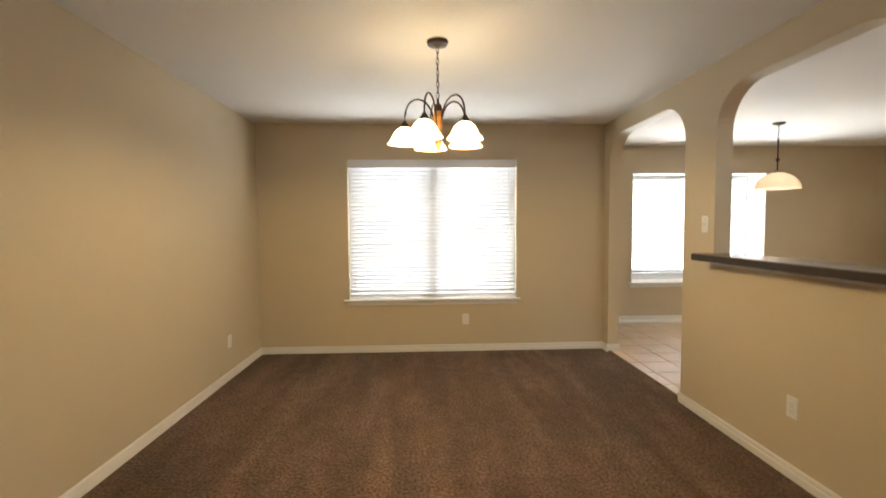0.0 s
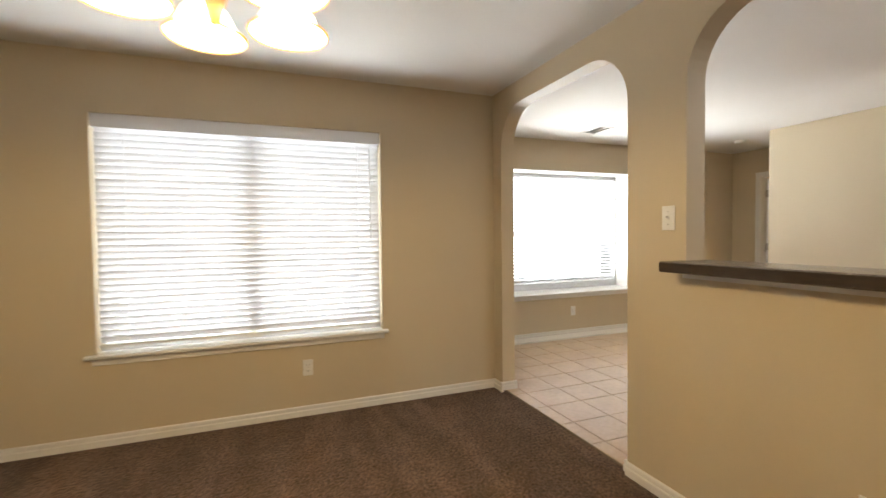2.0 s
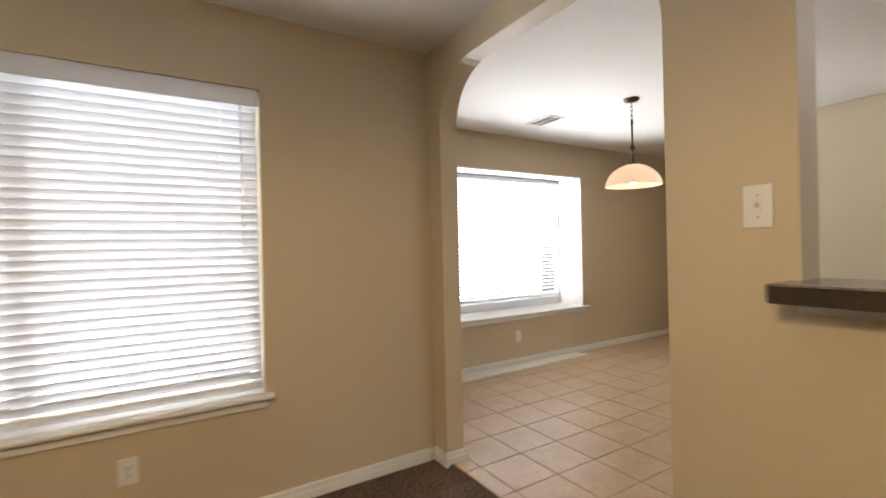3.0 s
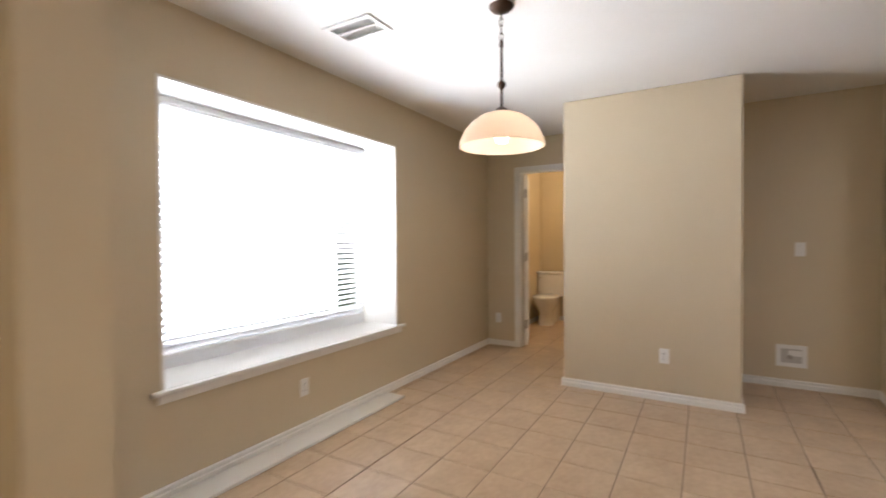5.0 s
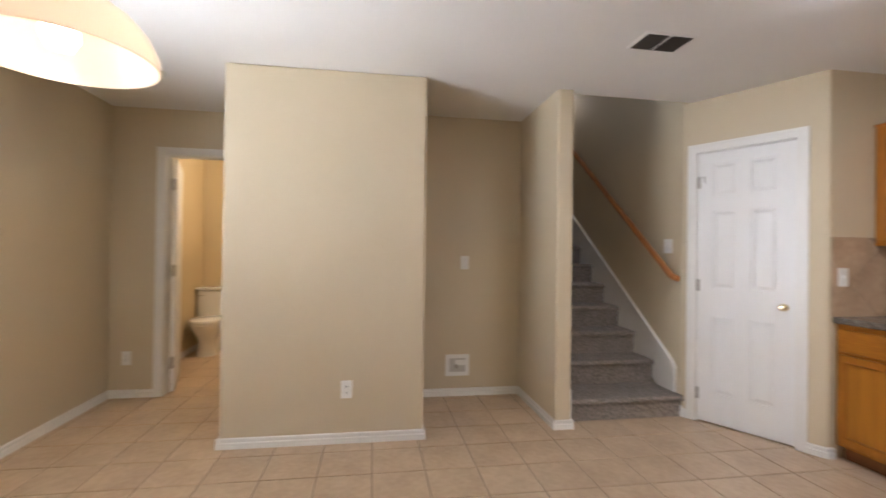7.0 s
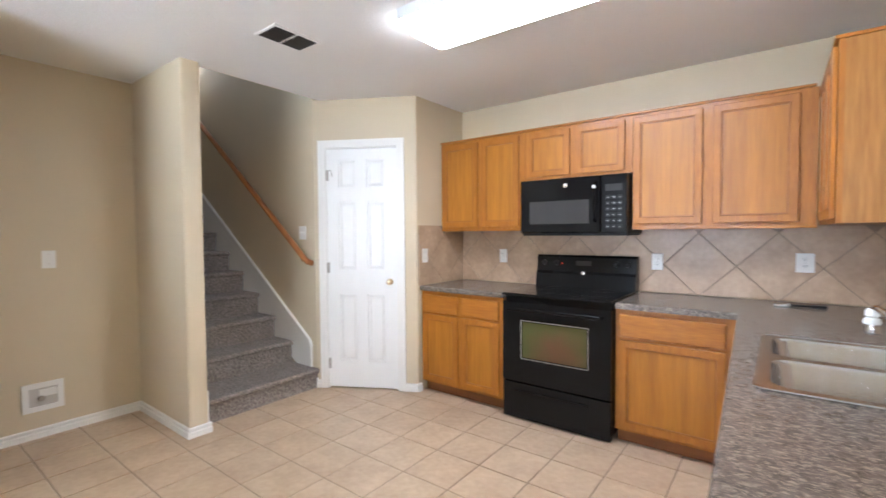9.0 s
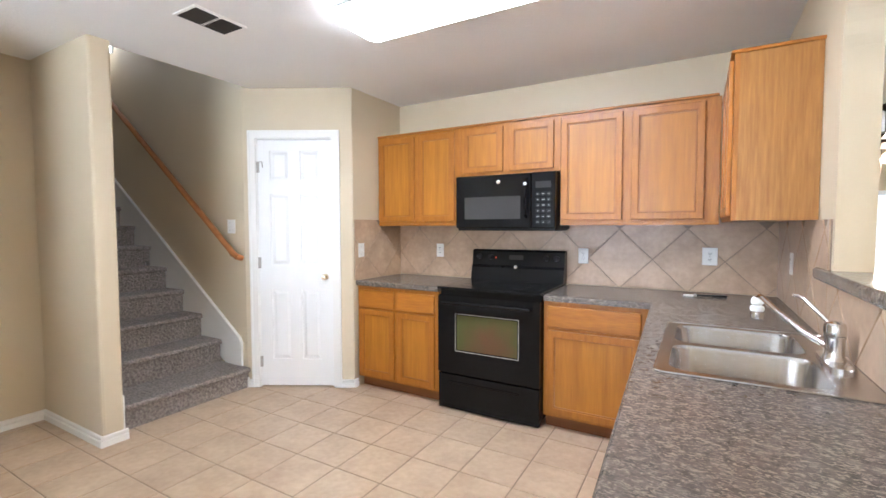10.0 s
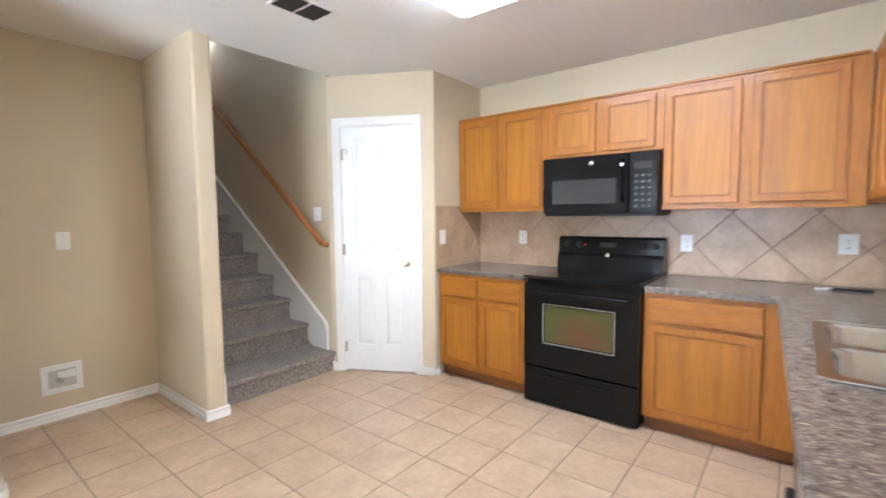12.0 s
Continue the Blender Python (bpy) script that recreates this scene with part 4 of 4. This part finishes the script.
def rr(x0, x1, y0, y1, r, n=6):
    pts = []
    for cx, cy, a0 in ((x1 - r, y1 - r, 0), (x0 + r, y1 - r, 90), (x0 + r, y0 + r, 180), (x1 - r, y0 + r, 270)):
        pts += [(cx + r * math.cos(radians(a0 + 90 * i / n)), cy + r * math.sin(radians(a0 + 90 * i / n))) for i in range(n + 1)]
    return pts


part("rim", slab(rr(-hw - 0.012, hw + 0.012, -hl - 0.012, hl + 0.012, 0.03), [rr(*B1, 0.06), rr(*B2, 0.06)], 0.0005, 0.006, level), M_STEEL, sk)
lip = tube([(x, y, 0.005) for x, y in rr(-hw - 0.010, hw + 0.010, -hl - 0.010, hl + 0.010, 0.03) + [(hw + 0.010, hl - 0.02)]], 0.004, 6)
part("rim_bead", lip, M_STEEL, sk, smooth=True)
for b in (B1, B2):
    bm = bmesh.new()
    rings = []
    for inset, z, r in ((0, 0.005, 0.06), (0.006, -0.01, 0.06), (0.012, -0.13, 0.065), (0.03, -0.16, 0.06), (0.07, -0.17, 0.04)):
        rings.append([bm.verts.new((x, y, z)) for x, y in rr(b[0] + inset, b[1] - inset, b[2] + inset, b[3] - inset, r)])
    for p, q in zip(rings, rings[1:]):
        for i in range(len(p)):
            j = (i + 1) % len(p)
            bm.faces.new((p[i], p[j], q[j], q[i]))
    bm.faces.new(rings[-1])
    bo = part("bowl", bm, M_STEEL, sk, smooth=True)
    part("drain", moved(lathe([(0, 0.003), (0.03, 0.003), (0.042, 0.005), (0.045, 0)], 20), pose((b[0] + b[1]) / 2, (b[2] + b[3]) / 2, -0.17)), M_CHROME, bo)

# tap
fa = thing("faucet", pose(SX0 + 0.042, -2.745, CT + 0.006), "chrome single-lever kitchen faucet with white spray head", "faucet")
part("escutcheon", slab(rr(-0.028, 0.028, -0.12, 0.12, 0.027), [], 0, 0.011, level), M_CHROME, fa, smooth=True)
part("body", lathe([(0.032, 0.01), (0.029, 0.018), (0.026, 0.03), (0.026, 0.078), (0.0285, 0.082), (0.0285, 0.088), (0, 0.088)], 28), M_CHROME, fa, smooth=True)
part("cap", lathe([(0.0275, 0.089), (0.028, 0.095), (0.028, 0.118), (0.024, 0.128), (0.012, 0.133), (0, 0.134)], 28), M_CHROME, fa, "rounded chrome cap", smooth=True)
part("spout", tube([(0.015, -0.01, 0.05), (0.06, -0.08, 0.072), (0.12, -0.19, 0.118), (0.155, -0.262, 0.152), (0.166, -0.288, 0.160), (0.172, -0.303, 0.155), (0.173, -0.308, 0.14)], 0.0105, 14), M_CHROME, fa, smooth=True)
spray = part("spray_head", moved(lathe([(0, 0.0225), (0.0144, 0.0225), (0.0204, 0.0125), (0.021, -0.0025), (0.0156, -0.0075), (0, -0.0075)], 20), pose(0.173, -0.309, 0.132)), M_PLASTIC, fa, "white plastic spray head", smooth=True)
part("collar", moved(lathe([(0.0144, -0.00875), (0.0228, -0.015), (0.0246, -0.025), (0.0228, -0.0325), (0, -0.0325)], 20), pose(0.173, -0.309, 0.132)), M_PLASTIC, spray, smooth=True)
part("nozzle", moved(lathe([(0.021, -0.03375), (0.0228, -0.045), (0.0222, -0.0625), (0.0168, -0.0675), (0, -0.0675)], 20), pose(0.173, -0.309, 0.132)), M_STEEL, spray, "grey ribbed nozzle", smooth=True)
part("lever", tube([(0.006, -0.012, 0.118), (0.03, -0.05, 0.146), (0.06, -0.10, 0.183), (0.072, -0.122, 0.192), (0.084, -0.142, 0.191)], 0.0065, 10), M_CHROME, fa, smooth=True)

# small tool left on the worktop
kn = thing("utensil", pose(0.53, -4.12, CT, 0, 0, 10), "small utensil with pale tip and black handle on the worktop", "utensil")
part("handle", box(-0.135, -0.055, -0.012, 0.012, 0, 0.016, 0.006), M_BLACKP, kn, "black plastic handle")
part("shaft", tube([(-0.06, 0, 0.008), (-0.02, 0.004, 0.008), (0.035, -0.004, 0.007)], 0.006, 8), M_BLACKP, kn, "black shaft")
part("collar", box(0.03, 0.048, -0.011, 0.011, 0.001, 0.017, 0.004), M_HINGE, kn)
part("tip", box(0.046, 0.105, -0.012, 0.012, 0, 0.012, 0.005), M_PLASTIC, kn, "pale plastic tip")

# ---- stove ----
SW = 0.765
sv = thing("stove", pose(1.423, KY + 0.035, 0), "black electric range with glass top and oven window", "stove")
part("body", box(0.003, SW - 0.003, 0.0, 0.60, 0.04, CT - 0.005, 0.004), M_BLACK, sv)
part("cooktop", box(0, SW, 0.0, 0.655, CT - 0.005, CT + 0.012, 0.005), M_BLACK, sv, "black ceramic glass cooktop")
for x, y, r in ((0.2, 0.2, 0.085), (0.56, 0.2, 0.07), (0.2, 0.46, 0.07), (0.56, 0.46, 0.1)):
    part("burner_ring", moved(slab([(r * math.cos(a), r * math.sin(a)) for a in [2 * math.pi * k / 32 for k in range(32)]], [[((r - 0.004) * math.cos(a), (r - 0.004) * math.sin(a)) for a in [2 * math.pi * k / 32 for k in range(32)]]], 0, 0.0008, level), pose(x, y, CT + 0.0121)), M_SCREEN, sv)
od = part("oven_door", slab(rect(0.004, SW - 0.004, 0.275, CT - 0.05), [rect(0.155, 0.61, 0.45, 0.70)], 0.60, 0.645, along_x), M_BLACK, sv)
part("oven_window", box(0.15, 0.615, 0.615, 0.638, 0.445, 0.705), M_OVEN_REFLECT, od, "dark oven window with green and reddish reflections painted in")
part("window_edge", slab(rect(0.145, 0.62, 0.44, 0.71), [rect(0.148, 0.617, 0.443, 0.707)], 0.645, 0.647, along_x), M_VENT, od)
hb = tube([(0.06, 0.645, 0.79), (0.06, 0.685, 0.79), (SW - 0.06, 0.685, 0.79), (SW - 0.06, 0.645, 0.79)], 0.012, 10)
part("oven_handle", hb, M_BLACK, od, smooth=True)
dr = part("storage_drawer", box(0.004, SW - 0.004, 0.60, 0.642, 0.012, 0.265, 0.008), M_BLACK, sv)
part("drawer_grip", box(0.14, SW - 0.10, 0.642, 0.658, 0.205, 0.222, 0.006), M_BLACK, dr)
bg = bmesh.new()
pr = [(0.0, CT + 0.005), (0.10, CT + 0.01), (0.085, CT + 0.11), (0.07, CT + 0.13), (0.06, 1.125), (0.045, 1.14), (0.0, 1.14)]
sd_ = [[bg.verts.new((x, y, z)) for y, z in pr] for x in (0.0, SW)]
for i in range(len(pr)):
    j = (i + 1) % len(pr)
    bg.faces.new((sd_[0][i], sd_[0][j], sd_[1][j], sd_[1][i]))
bg.faces.new(sd_[0])
bg.faces.new(sd_[1][::-1])
gp = part("back_guard", bg, M_BLACK, sv)
for x in (0.06, 0.14, 0.60, 0.70):
    part("knob", moved(lathe([(0.022, 0), (0.02, 0.018), (0.012, 0.024), (0, 0.024)], 18), pose(x, 0.066, 1.08, -82)), M_BLACKP, gp, smooth=True)
part("clock_display", moved(box(-0.06, 0.06, 0, 0.002, -0.018, 0.018), pose(SW / 2, 0.0665, 1.08, 8)), M_SCREEN, gp)
for x in (0.55,):
    part("indicator", box(x, x + 0.012, 0.064, 0.0672, 1.072, 1.078), M_LED, gp, "small red indicator light")
part("badge", moved(lathe([(0, 0.003), (0.014, 0.002), (0.016, 0)], 20), pose(SW / 2, 0.082, 1.005, -84)), M_CHROME, gp, "small round silver badge")
for x in (0.06, SW - 0.06):
    for y in (0.06, 0.54):
        part("foot", moved(lathe([(0, 0.045), (0.015, 0.045), (0.02, 0.0), (0, 0)], 10), pose(x, y, 0)), M_BLACKP, sv)

# ---- microwave ----
mw = thing("microwave", pose(1.413, KY + 0.004, 1.295), "black over-range microwave with dark window and keypad", "microwave")
MW, MH, MD = 0.772, 0.412, 0.395
part("body", box(0, MW, 0, MD - 0.03, 0.012, MH, 0.003), M_BLACKP, mw)
part("underside_vent", box(0.01, MW - 0.01, 0.02, MD - 0.02, 0, 0.013), M_BLACKP, mw)
md = part("door", box(0.175, MW, MD - 0.03, MD + 0.008, 0.018, MH - 0.002, 0.01), M_BLACK, mw)
part("window", box(0.25, 0.695, MD + 0.007, MD + 0.0095, 0.085, 0.25, 0.001), M_SCREEN, md, "grey tinted door window")
part("handle", tube([(0.205, MD + 0.005, 0.10), (0.205, MD + 0.035, 0.115), (0.205, MD + 0.038, 0.23), (0.205, MD + 0.035, 0.345), (0.205, MD + 0.005, 0.36)], 0.011, 10), M_BLACK, md, smooth=True)
cp = part("control_panel", box(0, 0.172, MD - 0.03, MD + 0.006, 0.018, MH - 0.002, 0.006), M_BLACK, mw)
part("display", box(0.03, 0.14, MD + 0.005, MD + 0.0072, 0.30, 0.345), M_SCREEN, cp)
key = None
for r in range(6):
    for c in range(3):
        mm = pose(0.03 + c * 0.039, MD + 0.0055, 0.05 + r * 0.039)
        if key is None:
            key = part("key", box(0, 0.030, 0, 0.0015, 0, 0.026, 0.0005), M_BLACKP, cp)
            ob = key
        else:
            ob = new("key", key.data)
            ob.parent = cp
        ob.matrix_local = mm
        wide = random.uniform(0.008, 0.02)
        part("mark", box(0.015 - wide / 2, 0.015 + wide / 2, 0.0014, 0.002, 0.010, 0.010 + random.uniform(0.002, 0.005)), M_VENT, ob, "pale key marking")
part("badge", moved(lathe([(0, 0.003), (0.014, 0.002), (0.016, 0)], 20), pose(0.42, MD + 0.008, 0.355, -90)), M_CHROME, md, "small round silver badge")
part("sticker", box(0.195, 0.215, MD + 0.0355, MD + 0.05, 0.32, 0.34, 0.002), M_PLASTIC, md, "small white sticker")

# ---- living room ceiling fan ----
cf = thing("ceiling_fan", pose(-0.92, -6.55, H), "dark bronze ceiling fan with lit glass bowls", "ceiling fan")
part("canopy", lathe([(0, -0.07), (0.02, -0.06), (0.06, -0.03), (0.07, 0)], 20), M_BRONZE, cf, smooth=True)
part("downrod", lathe([(0, -0.25), (0.014, -0.25), (0.014, -0.05), (0, -0.05)], 12), M_BRONZE, cf)
part("motor", lathe([(0, -0.24), (0.06, -0.25), (0.12, -0.28), (0.12, -0.36), (0.07, -0.40), (0, -0.40)], 24), M_BRONZE, cf, smooth=True)
for k in range(5):
    part("blade", moved(box(0.14, 0.64, -0.06, 0.06, -0.335, -0.327, 0.003), pose(0, 0, 0, 0, 0, 72 * k + 10)), M_BRONZE, cf)
for k in range(3):
    s = part("shade", moved(lathe([(0.02, 0), (0.05, -0.03), (0.07, -0.10), (0.066, -0.10), (0.045, -0.032), (0.018, -0.004)], 18), pose(0.1 * math.cos(2.1 * k), 0.1 * math.sin(2.1 * k), -0.42)), M_SHADE, cf, "lit glass bowl", smooth=True)
    part("bulb", moved(lathe([(0, -0.085), (0.025, -0.07), (0.02, -0.03), (0.01, 0)], 12), pose(0.1 * math.cos(2.1 * k), 0.1 * math.sin(2.1 * k), -0.425)), M_BULB, s)
point_lamp("fan_bulb", (-0.92, -6.55, H - 0.56), 25, SOFT, 0.08)
part("pull_chain", tube([(0.03, 0, -0.4), (0.03, 0, -0.62)], 0.003, 6), M_BRONZE, cf)

# ---- tiles ----


def clip(poly, axis, value, keep_less):
    out = []
    for i, p in enumerate(poly):
        q = poly[(i + 1) % len(poly)]
        a, b = (p[axis] <= value) == keep_less, (q[axis] <= value) == keep_less
        if a:
            out.append(p)
        if a != b:
            t = (value - p[axis]) / (q[axis] - p[axis])
            out.append((p[0] + t * (q[0] - p[0]), p[1] + t * (q[1] - p[1])))
    return out


def splash(name, m, u0, u1, v0, v1, apex, center, label):
    """Square tiles set on the diagonal on a wall face that points along +y; grout lies behind them."""
    g = structure(name, box(u0, u1, 0.0005, 0.006, v0, v1), M_SGROUT, label, "backsplash")
    g.matrix_world = m
    half = 0.2155
    k0 = int((u0 - apex) / (2 * half)) - 2
    for i in range(2 * k0, 2 * k0 + int((u1 - u0) / half) + 10):
        for j in (-1, 0, 1):
            if (i + j) % 2:
                continue
            cx, cz = apex + i * half, center + j * half
            h = half - 0.0035
            poly = [(cx - h, cz), (cx, cz - h), (cx + h, cz), (cx, cz + h)]
            for ax, val, less in ((0, u0, False), (0, u1, True), (1, v0, False), (1, v1, True)):
                poly = clip(poly, ax, val, less) if len(poly) > 2 else []
            if len(poly) < 3 or abs(sum(p[0] * q[1] - q[0] * p[1] for p, q in zip(poly, poly[1:] + poly[:1]))) < 0.0008:
                continue
            bm = bmesh.new()
            mx, mz = sum(p[0] for p in poly) / len(poly), sum(p[1] for p in poly) / len(poly)
            a = [bm.verts.new((x, 0.006, z)) for x, z in poly]
            b = [bm.verts.new((x, 0.0095, z)) for x, z in poly]
            c = [bm.verts.new((x + (mx - x) * 0.025, 0.0112, z + (mz - z) * 0.025)) for x, z in poly]
            for lo, hi in ((a, b), (b, c)):
                for k in range(len(poly)):
                    bm.faces.new((lo[k], lo[(k + 1) % len(poly)], hi[(k + 1) % len(poly)], hi[k]))
            bm.faces.new(c)
            part("tile", bm, M_SPLASH, g)
    return g


DIAG = "tan ceramic backsplash tiles set on the diagonal"
splash("backsplash_stove_wall", pose(0, KY, 0), WT, 2.996, CT + 0.0005, UB, 1.05, 1.092, DIAG)
splash("backsplash_side", pose(2.997, KY, 0, 0, 0, 90), 0.013, 0.655, CT + 0.0005, 1.385, 0.30, 1.092, DIAG)
splash("backsplash_sink_a", pose(WT, -3.13, 0, 0, 0, -90), 0.0, 1.217, CT + 0.0005, UB, 0.50, 1.092, DIAG)
splash("backsplash_sink_b", pose(WT, -1.54, 0, 0, 0, -90), 0.0, 1.588, CT + 0.0005, 1.1065, 0.36, 1.092, DIAG)

# floor tiles: the grid of the kitchen and nook, then the rest in one piece
PT, TX, TY = 0.3032, 1.955, -3.0
tile_me = None
rest = bmesh.new()


def one_tile(bm, x0, x1, y0, y1):
    e = 0.004
    a = [bm.verts.new(p) for p in ((x0, y0, -0.004), (x1, y0, -0.004), (x1, y1, -0.004), (x0, y1, -0.004))]
    b = [bm.verts.new(p) for p in ((x0, y0, -0.0015), (x1, y0, -0.0015), (x1, y1, -0.0015), (x0, y1, -0.0015))]
    c = [bm.verts.new(p) for p in ((x0 + e, y0 + e, 0.0), (x1 - e, y0 + e, 0.0), (x1 - e, y1 - e, 0.0), (x0 + e, y1 - e, 0.0))]
    for lo, hi in ((a, b), (b, c)):
        for k in range(4):
            bm.faces.new((lo[k], lo[(k + 1) % 4], hi[(k + 1) % 4], hi[k]))
    bm.faces.new(c)


hs = PT / 2 - 0.003
for i in range(-7, 17):
    for j in range(-5, 15):
        cx, cy = TX + (i + 0.5) * PT, TY + (j + 0.5) * PT
        x0, x1, y0, y1 = max(cx - hs, 0.034), min(cx + hs, 6.8), max(cy - hs, KY), min(cy + hs, NY)
        if x1 - x0 < 0.02 or y1 - y0 < 0.02:
            continue
        whole = x1 - x0 > 2 * hs - 1e-6 and y1 - y0 > 2 * hs - 1e-6
        if whole and 0.4 < cx < 3.75:
            if tile_me is None:
                bm = bmesh.new()
                one_tile(bm, -hs, hs, -hs, hs)
                ob = part("tile", bm, M_TILE, floor)
                tile_me = ob.data
            else:
                ob = new("tile", tile_me)
                ob.parent = floor
            ob.matrix_local = pose(cx, cy, random.uniform(-0.0006, 0.0), random.uniform(-0.12, 0.12), random.uniform(-0.12, 0.12))
        else:
            one_tile(rest, x0, x1, y0, y1)
tagged(part("tiles", rest, M_TILE, floor), "beige ceramic floor tiles", kind="stuff")
